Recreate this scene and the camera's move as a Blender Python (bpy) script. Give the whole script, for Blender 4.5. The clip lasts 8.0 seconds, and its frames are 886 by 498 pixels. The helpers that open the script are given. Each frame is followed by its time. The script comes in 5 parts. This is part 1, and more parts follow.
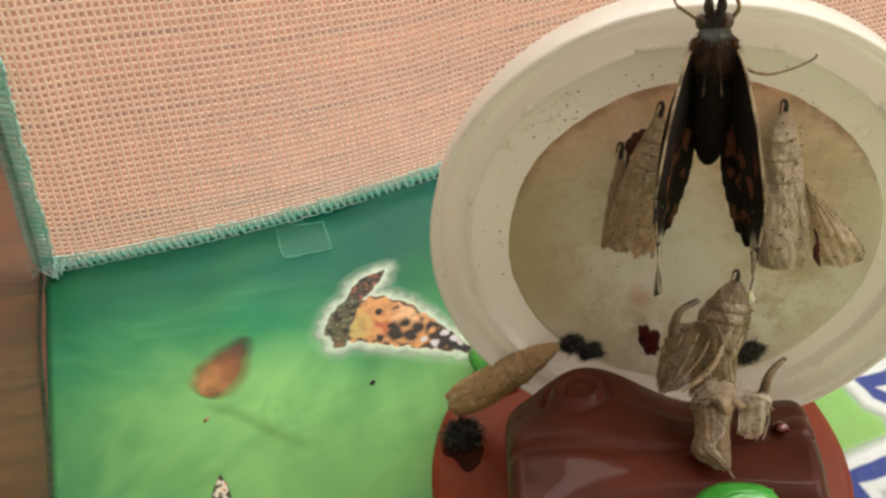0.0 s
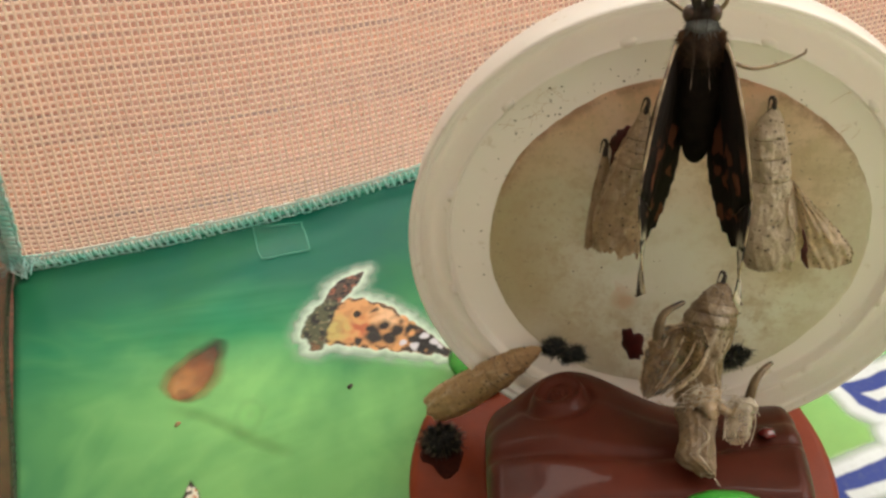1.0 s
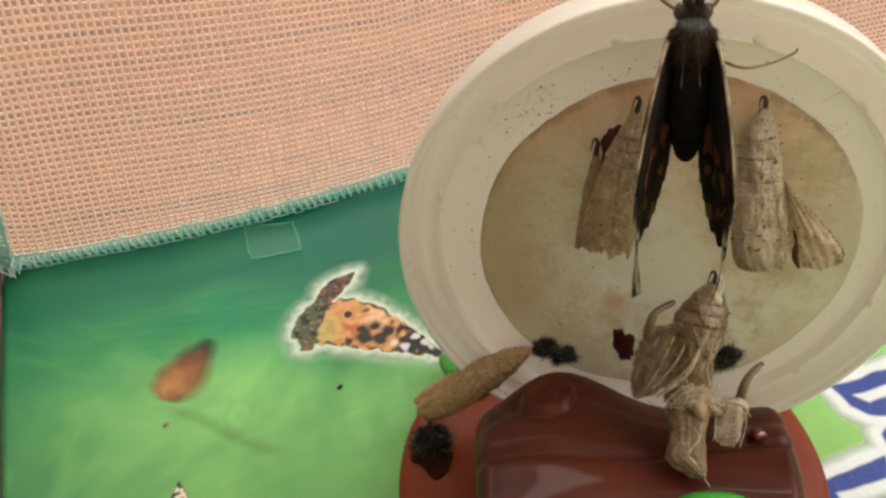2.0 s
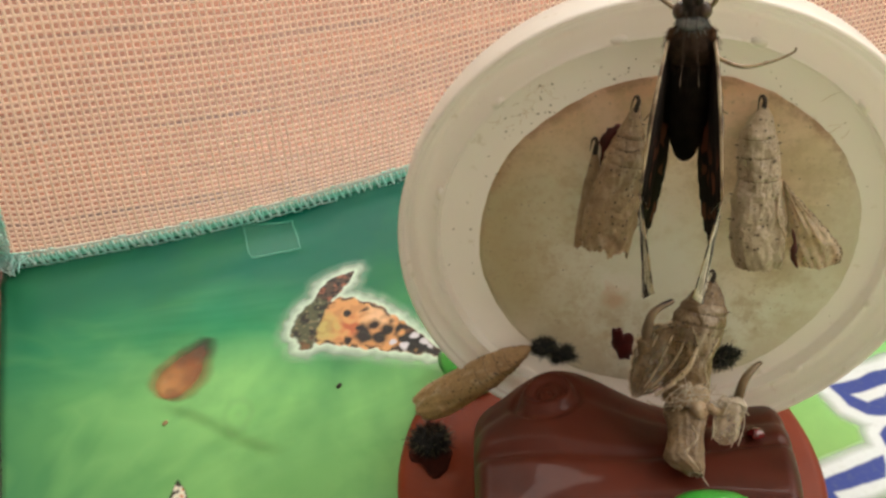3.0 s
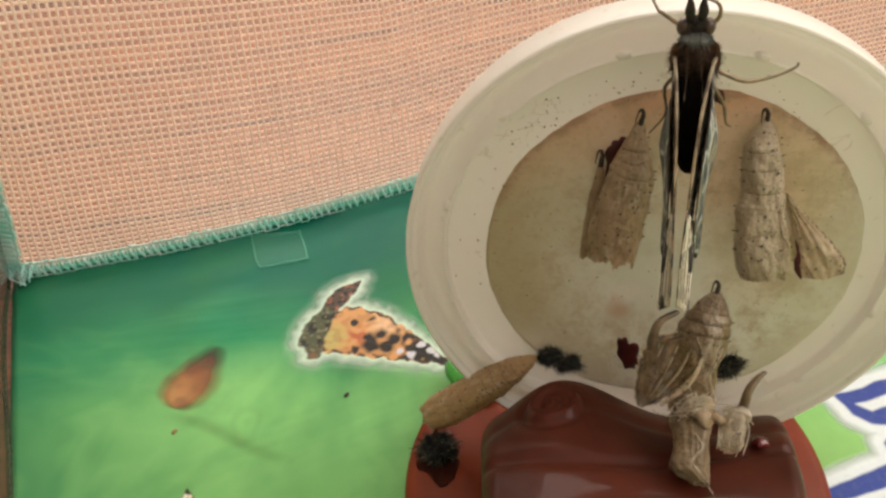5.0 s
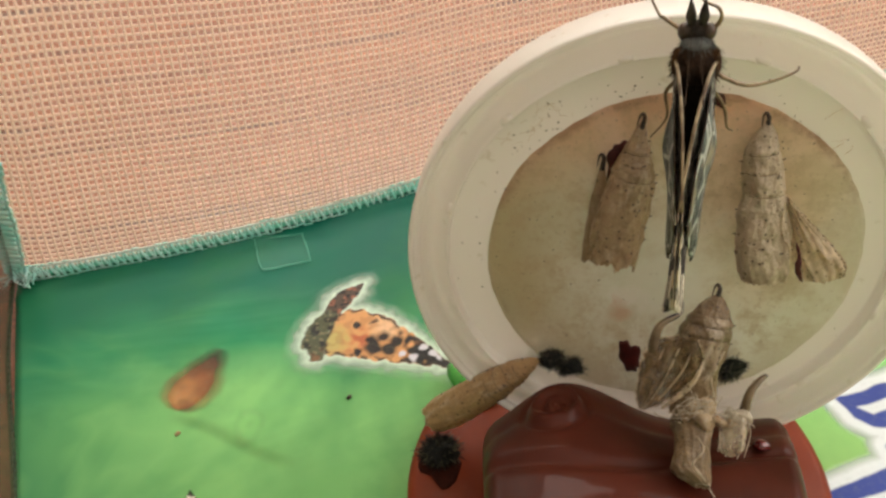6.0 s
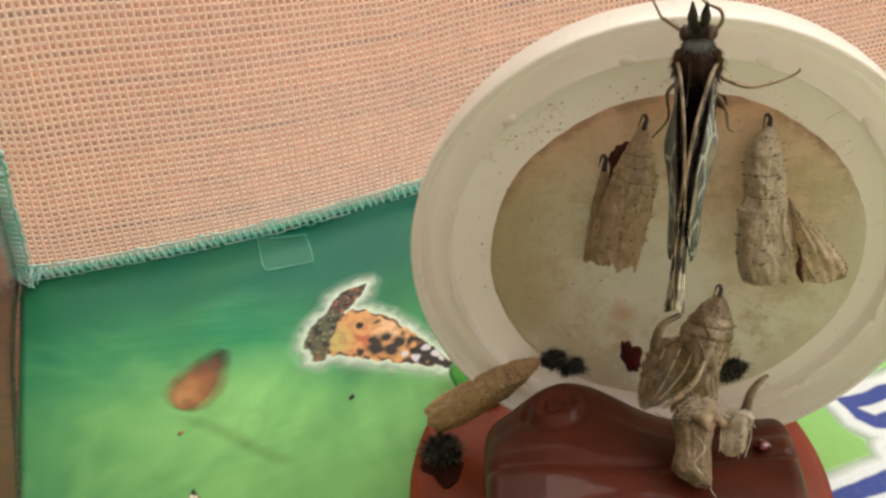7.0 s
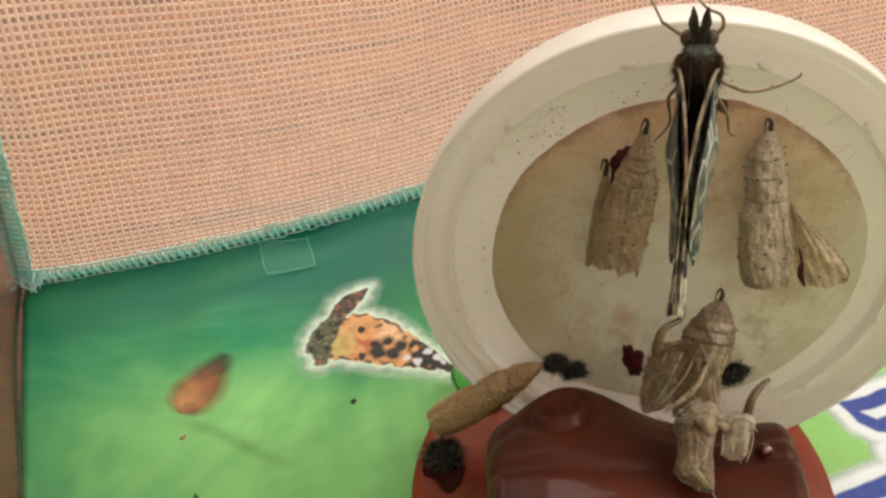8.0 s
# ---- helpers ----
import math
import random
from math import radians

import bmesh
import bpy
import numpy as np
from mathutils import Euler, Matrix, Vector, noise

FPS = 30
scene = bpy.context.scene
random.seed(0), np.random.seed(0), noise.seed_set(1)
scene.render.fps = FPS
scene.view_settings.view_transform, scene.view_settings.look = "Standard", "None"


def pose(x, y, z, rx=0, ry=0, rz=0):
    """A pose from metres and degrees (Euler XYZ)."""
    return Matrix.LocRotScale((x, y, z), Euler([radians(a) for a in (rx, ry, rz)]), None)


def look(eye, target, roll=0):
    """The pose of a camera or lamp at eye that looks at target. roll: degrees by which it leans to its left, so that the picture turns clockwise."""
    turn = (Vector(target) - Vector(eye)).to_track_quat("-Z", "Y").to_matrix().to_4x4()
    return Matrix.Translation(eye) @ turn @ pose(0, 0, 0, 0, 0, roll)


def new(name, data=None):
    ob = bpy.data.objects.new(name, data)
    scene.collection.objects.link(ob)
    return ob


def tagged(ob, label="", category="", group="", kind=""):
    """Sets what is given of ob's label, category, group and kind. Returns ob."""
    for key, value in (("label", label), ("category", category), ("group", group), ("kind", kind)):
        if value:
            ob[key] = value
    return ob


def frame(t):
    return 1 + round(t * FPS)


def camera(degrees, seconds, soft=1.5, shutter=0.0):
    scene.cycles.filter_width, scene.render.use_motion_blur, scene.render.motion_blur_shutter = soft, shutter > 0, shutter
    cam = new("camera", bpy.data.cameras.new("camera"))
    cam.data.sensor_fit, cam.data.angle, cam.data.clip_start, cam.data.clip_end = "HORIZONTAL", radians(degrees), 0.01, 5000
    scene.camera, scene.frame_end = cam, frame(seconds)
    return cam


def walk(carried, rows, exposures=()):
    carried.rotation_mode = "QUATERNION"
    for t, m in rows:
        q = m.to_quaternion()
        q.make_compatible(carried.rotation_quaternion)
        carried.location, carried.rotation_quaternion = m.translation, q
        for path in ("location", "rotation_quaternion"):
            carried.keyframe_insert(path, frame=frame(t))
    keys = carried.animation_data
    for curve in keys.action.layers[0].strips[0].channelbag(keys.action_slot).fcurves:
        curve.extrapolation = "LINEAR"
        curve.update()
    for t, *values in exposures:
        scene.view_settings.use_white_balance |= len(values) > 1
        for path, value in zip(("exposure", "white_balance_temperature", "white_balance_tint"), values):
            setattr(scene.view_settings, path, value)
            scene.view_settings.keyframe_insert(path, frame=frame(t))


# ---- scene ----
# ---------------- camera and its way ----------------
cam = camera(58, 8.0, soft=2.6)
PATH = [
    (0.0, pose(-0.00081, -0.00019, 0.14347, 46.273, 7.213, -5.312)),
    (0.5, pose(-0.00011, 0.00040, 0.14123, 46.558, 6.535, -5.480)),
    (1.0, pose(-0.00018, 0.00195, 0.13970, 46.665, 6.111, -5.822)),
    (1.5, pose(0.00044, 0.00218, 0.13885, 46.785, 5.852, -5.954)),
    (3.0, pose(0.00043, 0.00183, 0.13867, 46.837, 5.579, -5.941)),
    (3.5, pose(0.00021, 0.00155, 0.13940, 46.920, 5.586, -5.965)),
    (4.0, pose(-0.00007, 0.00128, 0.13989, 47.058, 5.709, -5.902)),
    (4.5, pose(-0.00005, 0.00114, 0.14018, 47.219, 5.777, -5.829)),
    (6.0, pose(0.00002, 0.00062, 0.14073, 47.597, 5.889, -5.577)),
    (6.5, pose(-0.00019, 0.00029, 0.14122, 47.566, 5.939, -5.519)),
    (7.0, pose(0.00000, 0.00000, 0.14103, 47.721, 5.936, -5.372)),
    (7.5, pose(-0.00035, -0.00034, 0.14156, 47.846, 5.943, -5.353)),
    (8.0, pose(-0.00007, -0.00008, 0.14129, 47.981, 6.048, -5.346)),
]
walk(cam, PATH, exposures=[(0.0, 0.0), (8.0, 0.0)])

# ---------------- daylight ----------------
world = bpy.data.worlds.new("daylight")
scene.world = world
world.use_nodes = True
sky = world.node_tree.nodes.new("ShaderNodeTexSky")
sky.sky_type, sky.sun_disc = "NISHITA", False
sky.sun_elevation, sky.sun_rotation = radians(64), radians(75)
world.node_tree.links.new(sky.outputs[0], world.node_tree.nodes["Background"].inputs[0])
world.node_tree.nodes["Background"].inputs[1].default_value = 0.12

sun = new("sun", bpy.data.lights.new("sun", "SUN"))
sun.data.energy, sun.data.angle, sun.data.color = 2.5, radians(0.5), (1.0, 0.94, 0.85)
sun.matrix_world = look((1.5, 0.4, 3.2), (0, 0, 0))


def window_light(name, place, target, size_x, size_y, power, colour):
    lamp = new(name, bpy.data.lights.new(name, "AREA"))
    lamp.data.shape, lamp.data.size, lamp.data.size_y = "RECTANGLE", size_x, size_y
    lamp.data.energy, lamp.data.color = power, colour
    lamp.matrix_world = look(place, target)
    return lamp


# sky light in the two window openings
window_light("window_light_north", (0.3, 1.46, 1.35), (0.3, 0.0, 1.0), 1.9, 1.3, 60, (1.0, 0.95, 0.86))
window_light("window_light_east", (1.47, 0.2, 1.3), (0.0, 0.2, 0.9), 1.7, 1.3, 38, (1.0, 0.945, 0.85))


# ---------------- materials ----------------
def rgb(r, g, b):
    """Linear colour from 0..255 display values."""
    return tuple((c / 255 / 12.92) if c < 10.3 else ((c / 255 + 0.055) / 1.055) ** 2.4 for c in (r, g, b)) + (1.0,)


class Mat:
    """A node material with a Principled shader and a few short-hand builders."""

    def __init__(self, name, rough=0.5, metallic=0.0, specular=0.5, coat=0.0, coat_rough=0.1, trans=0.0, sheen=0.0):
        self.m = bpy.data.materials.new(name)
        self.m.use_nodes = True
        self.t = self.m.node_tree
        self.b = self.t.nodes["Principled BSDF"]
        self.b.inputs["Roughness"].default_value = rough
        self.b.inputs["Metallic"].default_value = metallic
        self.b.inputs["Specular IOR Level"].default_value = specular
        self.b.inputs["Coat Weight"].default_value = coat
        self.b.inputs["Coat Roughness"].default_value = coat_rough
        self.b.inputs["Transmission Weight"].default_value = trans
        self.b.inputs["Sheen Weight"].default_value = sheen
        self.co = self.node("ShaderNodeTexCoord").outputs["Object"]

    def node(self, kind, **props):
        n = self.t.nodes.new(kind)
        for k, v in props.items():
            setattr(n, k, v)
        return n

    def link(self, a, b):
        self.t.links.new(a, b)

    def put(self, socket, value):
        if isinstance(value, bpy.types.NodeSocket):
            self.link(value, socket)
        else:
            socket.default_value = value

    def stretch(self, sx, sy, sz, rz=0.0, move=(0, 0, 0)):
        n = self.node("ShaderNodeMapping")
        n.inputs["Scale"].default_value = (sx, sy, sz)
        n.inputs["Rotation"].default_value = (0, 0, rz)
        n.inputs["Location"].default_value = move
        self.link(self.co, n.inputs[0])
        return n.outputs[0]

    def noise(self, scale, detail=4, rough=0.55, vec=None, distortion=0.0):
        n = self.node("ShaderNodeTexNoise")
        n.inputs["Scale"].default_value = scale
        n.inputs["Detail"].default_value = detail
        n.inputs["Roughness"].default_value = rough
        n.inputs["Distortion"].default_value = distortion
        self.link(vec or self.co, n.inputs["Vector"])
        return n.outputs["Fac"]

    def voronoi(self, scale, feature="F1", vec=None):
        n = self.node("ShaderNodeTexVoronoi", feature=feature)
        n.inputs["Scale"].default_value = scale
        self.link(vec or self.co, n.inputs["Vector"])
        return n.outputs["Distance"]

    def ramp(self, fac, *stops):
        n = self.node("ShaderNodeValToRGB")
        while len(n.color_ramp.elements) < len(stops):
            n.color_ramp.elements.new(0.5)
        for e, (p, c) in zip(n.color_ramp.elements, stops):
            e.position, e.color = p, (c if len(c) == 4 else (*c, 1))
        self.link(fac, n.inputs[0])
        return n.outputs[0]

    def step(self, fac, lo, hi, a=0.0, b=1.0):
        n = self.node("ShaderNodeMapRange", clamp=True)
        for i, v in zip(("From Min", "From Max", "To Min", "To Max"), (lo, hi, a, b)):
            n.inputs[i].default_value = v
        self.link(fac, n.inputs["Value"])
        return n.outputs[0]

    def mix(self, fac, a, b, kind="MIX"):
        n = self.node("ShaderNodeMix", data_type="RGBA", blend_type=kind)
        self.put(n.inputs[0], fac)
        self.put(n.inputs[6], a)
        self.put(n.inputs[7], b)
        return n.outputs[2]

    def math(self, op, a, b=0.0):
        n = self.node("ShaderNodeMath", operation=op)
        self.put(n.inputs[0], a)
        self.put(n.inputs[1], b)
        return n.outputs[0]

    def axis(self, name, vec=None):
        n = self.node("ShaderNodeSeparateXYZ")
        self.link(vec or self.co, n.inputs[0])
        return n.outputs[name]

    def attr(self, name, out="Color"):
        return self.node("ShaderNodeAttribute", attribute_name=name).outputs[out]

    def colour(self, value):
        self.put(self.b.inputs["Base Color"], value)
        return self

    def bump(self, height, strength=0.3, distance=0.0005):
        n = self.node("ShaderNodeBump")
        n.inputs["Strength"].default_value = strength
        n.inputs["Distance"].default_value = distance
        self.link(height, n.inputs["Height"])
        self.link(n.outputs[0], self.b.inputs["Normal"])
        return self

    def through_light(self, share, colour):
        """Lets part of the light through, as thin plastic, paper and skin do."""
        tr = self.node("ShaderNodeBsdfTranslucent")
        self.put(tr.inputs["Color"], colour)
        mx = self.node("ShaderNodeMixShader")
        mx.inputs[0].default_value = share
        out = self.t.nodes["Material Output"]
        self.link(self.b.outputs[0], mx.inputs[1])
        self.link(tr.outputs[0], mx.inputs[2])
        self.link(mx.outputs[0], out.inputs[0])
        return self

    def see_through(self, keep):
        """keep: 1 solid, 0 clear."""
        tr = self.node("ShaderNodeBsdfTransparent")
        mx = self.node("ShaderNodeMixShader")
        self.put(mx.inputs[0], keep)
        out = self.t.nodes["Material Output"]
        src = out.inputs[0].links[0].from_socket
        self.link(tr.outputs[0], mx.inputs[1])
        self.link(src, mx.inputs[2])
        self.link(mx.outputs[0], out.inputs[0])
        return self


def plain(name, a, b, scale, rough=0.5, bump=0.2, dist=0.0003, **kw):
    """Two colours mottled at two sizes, with fine relief."""
    k = Mat(name, rough, **kw)
    big, small = k.noise(scale, 4), k.noise(scale * 9, 3)
    k.colour(k.mix(k.step(k.math("ADD", k.math("MULTIPLY", big, 0.7), k.math("MULTIPLY", small, 0.3)), 0.35, 0.65), a, b))
    return k.bump(small, bump, dist)


def wood_floor():
    k = Mat("wood_floor", 0.42)
    v = k.stretch(5, 90, 90, radians(-9))
    grain = k.noise(3.0, 6, 0.6, v, 0.6)
    fine = k.noise(26.0, 4, 0.6, v)
    streak = k.noise(1.3, 3, 0.5, k.stretch(3, 120, 120, radians(-9)))
    c = k.mix(k.step(grain, 0.3, 0.7), rgb(112, 62, 40), rgb(148, 94, 66))
    c = k.mix(k.step(streak, 0.54, 0.64), c, rgb(72, 50, 44))
    stripe = k.noise(9.0, 3, 0.55, v, 0.3)
    c = k.mix(k.step(stripe, 0.44, 0.58, 0, 0.45), c, rgb(164, 104, 74))
    c = k.mix(k.step(stripe, 0.36, 0.46, 0.45, 0), c, rgb(78, 46, 34))
    band = k.noise(1.0, 4, 0.6, k.stretch(2.2, 34, 34, radians(-9), (0.3, 0.7, 0)), 0.4)
    c = k.mix(k.step(band, 0.50, 0.66, 0, 0.6), c, rgb(92, 60, 48))
    c = k.mix(k.step(band, 0.32, 0.46, 0.4, 0), c, rgb(172, 112, 72))
    c = k.mix(k.step(fine, 0.45, 0.75, 0.0, 0.35), c, rgb(120, 72, 48))
    return k.colour(c).bump(grain, 0.15, 0.0004).m


def print_green():
    """Printed green vinyl, dark teal along the hem and darker towards the left edge, light green in the middle, with
    soft blurred streaks.
    """
    k = Mat("printed_green_vinyl", 0.46, specular=0.22)
    hem = k.axis("Y", k.stretch(1, 1, 1, radians(-8)))
    wob = k.noise(14, 3, 0.5)
    d = k.math("ADD", hem, k.math("ADD", k.math("MULTIPLY", k.math("SUBTRACT", wob, 0.5), 0.05), k.math("MULTIPLY", k.math("SUBTRACT", k.axis("X"), 0.05), 0.22)))
    streak = k.noise(5, 4, 0.6, k.stretch(3.4, 6, 1, radians(18)), 0.7)
    spots = k.noise(26, 5, 0.6)
    base = k.ramp(k.step(d, -0.105, 0.0), (0.0, rgb(140, 196, 110)), (0.48, rgb(132, 204, 120)), (0.64, rgb(46, 148, 100)),
                  (0.79, rgb(8, 106, 82)), (1.0, rgb(5, 96, 78)))
    away = k.step(d, -0.018, -0.05)
    c = k.mix(k.math("MULTIPLY", k.step(streak, 0.5, 0.75, 0, 0.3), away), base, rgb(124, 188, 116))
    c = k.mix(k.math("MULTIPLY", k.step(streak, 0.25, 0.48, 0.25, 0), away), c, rgb(60, 140, 70))
    c = k.mix(k.step(spots, 0.50, 0.72, 0, 0.5), c, rgb(40, 116, 68))
    c = k.mix(k.step(k.noise(11, 2, 0.4, k.stretch(1, 1.6, 1, radians(40), (3, 1, 0))), 0.50, 0.68, 0, 0.45), c, rgb(46, 124, 66))
    c = k.mix(k.math("MULTIPLY", k.step(k.noise(17, 3, 0.5, k.stretch(1, 2.4, 1, radians(-35), (1, 4, 0)), 1.2), 0.56, 0.70, 0, 0.4), away), c, rgb(138, 204, 118))
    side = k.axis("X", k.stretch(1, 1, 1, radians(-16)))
    # darker teal towards the left edge
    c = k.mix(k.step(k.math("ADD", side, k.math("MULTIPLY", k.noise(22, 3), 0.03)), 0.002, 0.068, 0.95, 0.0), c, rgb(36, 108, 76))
    wisp = k.math("ABSOLUTE", k.math("SUBTRACT", k.noise(9, 2, 0.5, k.stretch(1, 1.7, 1, radians(24), (2, 5, 0)), 2.2), 0.5))
    c = k.mix(k.math("MULTIPLY", k.step(wisp, 0.0, 0.06, 0.25, 0.0), k.step(d, -0.02, -0.06)), c, rgb(150, 210, 128))
    shade = k.noise(13, 3, 0.5, k.stretch(1.6, 1, 1, radians(-30), (7, 2, 0)), 1.4)
    c = k.mix(k.step(shade, 0.52, 0.72, 0, 0.5), c, rgb(36, 118, 72))
    c = k.mix(k.math("MULTIPLY", k.step(side, 0.07, 0.12), k.step(d, -0.05, -0.08, 0, 0.5)), c, rgb(150, 186, 98))
    crease = k.noise(9, 3, 0.5, k.stretch(1, 3, 1, radians(30)), 0.8)
    return k.colour(c).bump(crease, 0.5, 0.004).m


def lid_plastic():
    k = Mat("white_lid_plastic", 0.3, specular=0.5)
    a, b = k.noise(40, 4), k.noise(420, 3)
    c = k.mix(k.step(a, 0.35, 0.7), rgb(246, 242, 236), rgb(250, 247, 242))
    c = k.mix(k.step(b, 0.66, 0.76, 0, 0.5), c, rgb(186, 172, 140))
    return k.colour(c).bump(k.noise(160, 3), 0.06, 0.0004).through_light(0.36, rgb(254, 249, 242)).m


def paper_disc():
    k = Mat("stained_paper_disc", 0.5, specular=0.35)
    def reach(x, y):
        n = k.node("ShaderNodeVectorMath", operation="DISTANCE")
        k.link(k.co, n.inputs[0])
        n.inputs[1].default_value = (x, y, -0.0034)
        return n.outputs["Value"]

    r = reach(0.0012, -0.0007)
    big, mid, small, fine = k.noise(55, 5, 0.65), k.noise(210, 5, 0.7), k.noise(620, 3, 0.6), k.noise(1500, 2)
    y, x = k.axis("Y"), k.axis("X")
    wob = k.math("MULTIPLY", k.math("SUBTRACT", big, 0.5), 0.020)
    c = k.mix(k.step(big, 0.35, 0.65), rgb(248, 251, 242), rgb(236, 240, 224))
    # olive tan to one side, rusty towards the upper edge, warm tan round the middle right
    c = k.mix(k.step(k.math("ADD", x, wob), -0.006, -0.024, 0, 0.9), c, rgb(186, 174, 134))
    c = k.mix(k.step(k.math("ADD", y, wob), 0.012, 0.027, 0, 0.9), c, rgb(222, 172, 134))
    warm = k.math("ADD", reach(0.014, 0.006), wob)
    c = k.mix(k.step(warm, 0.006, 0.020, 0.7, 0), c, rgb(226, 188, 142))
    c = k.mix(k.step(mid, 0.47, 0.62, 0, 0.55), c, rgb(184, 164, 122))
    c = k.mix(k.step(k.noise(95, 4, 0.6, None, 0.6), 0.50, 0.62, 0, 0.5), c, rgb(196, 182, 144))
    c = k.mix(k.step(small, 0.56, 0.68, 0, 0.3), c, rgb(168, 144, 104))
    c = k.mix(k.step(fine, 0.66, 0.73, 0, 0.6), c, rgb(120, 92, 60))
    rim = k.math("MULTIPLY", k.step(k.math("ADD", r, k.math("MULTIPLY", mid, 0.0022)), 0.0300, 0.0312), k.math("MULTIPLY", k.step(y, 0.004, 0.020), k.step(mid, 0.42, 0.56, 0.1, 0.6)))
    c = k.mix(rim, c, rgb(142, 86, 54))
    # the paper bleaches to the lid's white towards the lower and outer edge
    pale = k.math("MULTIPLY", k.step(k.math("ADD", r, wob), 0.0235, 0.0300), k.step(k.math("SUBTRACT", y, k.math("MULTIPLY", x, 0.5)), 0.004, -0.008, 0.0, 0.75))
    c = k.mix(pale, c, rgb(230, 226, 212))
    # light coming through the paper, put into its colour as pale patches
    lit_patch = k.math("ADD", reach(-0.0002, -0.0035), k.math("MULTIPLY", k.math("SUBTRACT", mid, 0.5), 0.016))
    c = k.mix(k.step(lit_patch, 0.004, 0.0190, 0.95, 0.0), c, rgb(244, 250, 242))
    lit_spot = k.math("ADD", reach(-0.0049, -0.0090), k.math("MULTIPLY", k.math("SUBTRACT", mid, 0.5), 0.010))
    c = k.mix(k.step(lit_spot, 0.0010, 0.0035, 0.9, 0.0), c, rgb(252, 253, 250))
    spill = k.math("ADD", reach(-0.0062, -0.0118), k.math("MULTIPLY", k.math("SUBTRACT", mid, 0.5), 0.008))
    c = k.mix(k.step(spill, 0.0012, 0.0030, 0.6, 0.0), c, rgb(206, 156, 116))
    k.link(k.step(k.noise(60, 3), 0.35, 0.6, 0.25, 0.6), k.b.inputs["Roughness"])
    return k.colour(c).bump(k.noise(110, 5, 0.65), 0.35, 0.0008).through_light(0.5, k.mix(0.45, c, rgb(246, 240, 222))).m


def glazed(name, dark, light, scale=60, gloss=0.10):
    k = Mat(name, 0.42, specular=0.10, coat=gloss, coat_rough=0.07)
    n, s = k.noise(scale, 4), k.noise(scale * 12, 3)
    c = k.mix(k.step(n, 0.3, 0.7), dark, light)
    c = k.mix(k.step(s, 0.6, 0.8, 0, 0.3), c, light)
    return k.colour(c).bump(k.noise(140, 3), 0.3, 0.0006).m


def shell_skin(name, a, b, share=0.3, clear=None):
    """Dry papery pupa skin: blotched, freckled, slightly glossy; pale streaks stand for highlights on its ridges."""
    k = Mat(name, 0.33, specular=0.6)
    n, m_, w = k.noise(260, 5, 0.7), k.noise(900, 4, 0.6), k.noise(420, 3, 0.5, k.stretch(1, 1, 0.35), 0.8)
    cracks = k.voronoi(330, "DISTANCE_TO_EDGE", k.stretch(1, 1, 0.6))
    dots = k.voronoi(820)
    c = k.mix(k.step(n, 0.30, 0.70), a, b)
    # pale streaks put into the colour in place of small glints
    c = k.mix(k.step(w, 0.52, 0.72, 0, 0.4), c, rgb(232, 218, 192))
    c = k.mix(k.step(m_, 0.52, 0.70, 0, 0.25), c, rgb(98, 74, 52))
    c = k.mix(k.step(cracks, 0.0, 0.03, 0.06, 0), c, rgb(230, 216, 190))
    c = k.mix(k.step(dots, 0.13, 0.22, 0.85, 0), c, rgb(54, 38, 28))
    relief = k.math("ADD", k.noise(520, 5, 0.7), k.math("ADD", k.math("MULTIPLY", w, 0.8), k.step(cracks, 0.0, 0.08, 0.12, 0)))
    k.colour(c).bump(relief, 0.7, 0.0009).through_light(share, k.mix(0.4, c, rgb(224, 196, 156)))
    if clear:
        k.see_through(k.step(n, 0.42, 0.66, clear, 1.0))
    return k.m


def clear_skin():
    k = Mat("clear_dry_skin", 0.16, specular=0.8)
    n = k.noise(500, 4)
    k.colour(k.mix(n, rgb(206, 190, 160), rgb(236, 226, 206)))
    k.bump(k.noise(600, 4), 0.8, 0.0006).through_light(0.45, rgb(214, 196, 160))
    return k.see_through(k.step(n, 0.38, 0.62, 0.22, 0.62)).m


def mesh_thread():
    k = Mat("mesh_thread", 0.45, specular=0.4)
    n = k.noise(160, 3)
    return k.colour(k.mix(n, rgb(236, 222, 212), rgb(246, 236, 228))).through_light(0.7, rgb(252, 238, 226)).m


def seam_thread():
    k = Mat("seam_thread", 0.6, sheen=0.3)
    n = k.noise(300, 3)
    return k.colour(k.mix(k.step(n, 0.35, 0.65), rgb(164, 244, 234), rgb(244, 255, 254))).bump(k.noise(2200, 2), 0.5, 0.0002).through_light(0.3, rgb(228, 254, 250)).m


def tuft_black():
    return plain("black_bristles", rgb(8, 9, 10), rgb(34, 38, 34), 400, 0.6).m


WOOD = wood_floor()
GREEN = print_green()
LID = lid_plastic()
PAPER = paper_disc()
LOG = glazed("glazed_brown", rgb(56, 24, 16), rgb(82, 36, 24), gloss=0.13)
BASE = glazed("terracotta_brown", rgb(108, 46, 26), rgb(134, 60, 36), gloss=0.08)
LEAF = plain("green_plastic", rgb(40, 140, 40), rgb(74, 176, 66), 120, 0.3, coat=0.5).m
SHELL = shell_skin("tan_pupa_skin", rgb(138, 112, 82), rgb(186, 160, 124), 0.18)
SHELL_PALE = shell_skin("pale_pupa_skin", rgb(166, 147, 120), rgb(214, 198, 172), 0.2)
# skin of the shells by the log, darkened in colour for dimmer light
SHELL_SHADED = shell_skin("shaded_pupa_skin", rgb(84, 65, 41), rgb(144, 120, 84), 0.14)
SHELL_DARK = shell_skin("ochre_pupa_skin", rgb(166, 132, 90), rgb(198, 164, 118), 0.15)
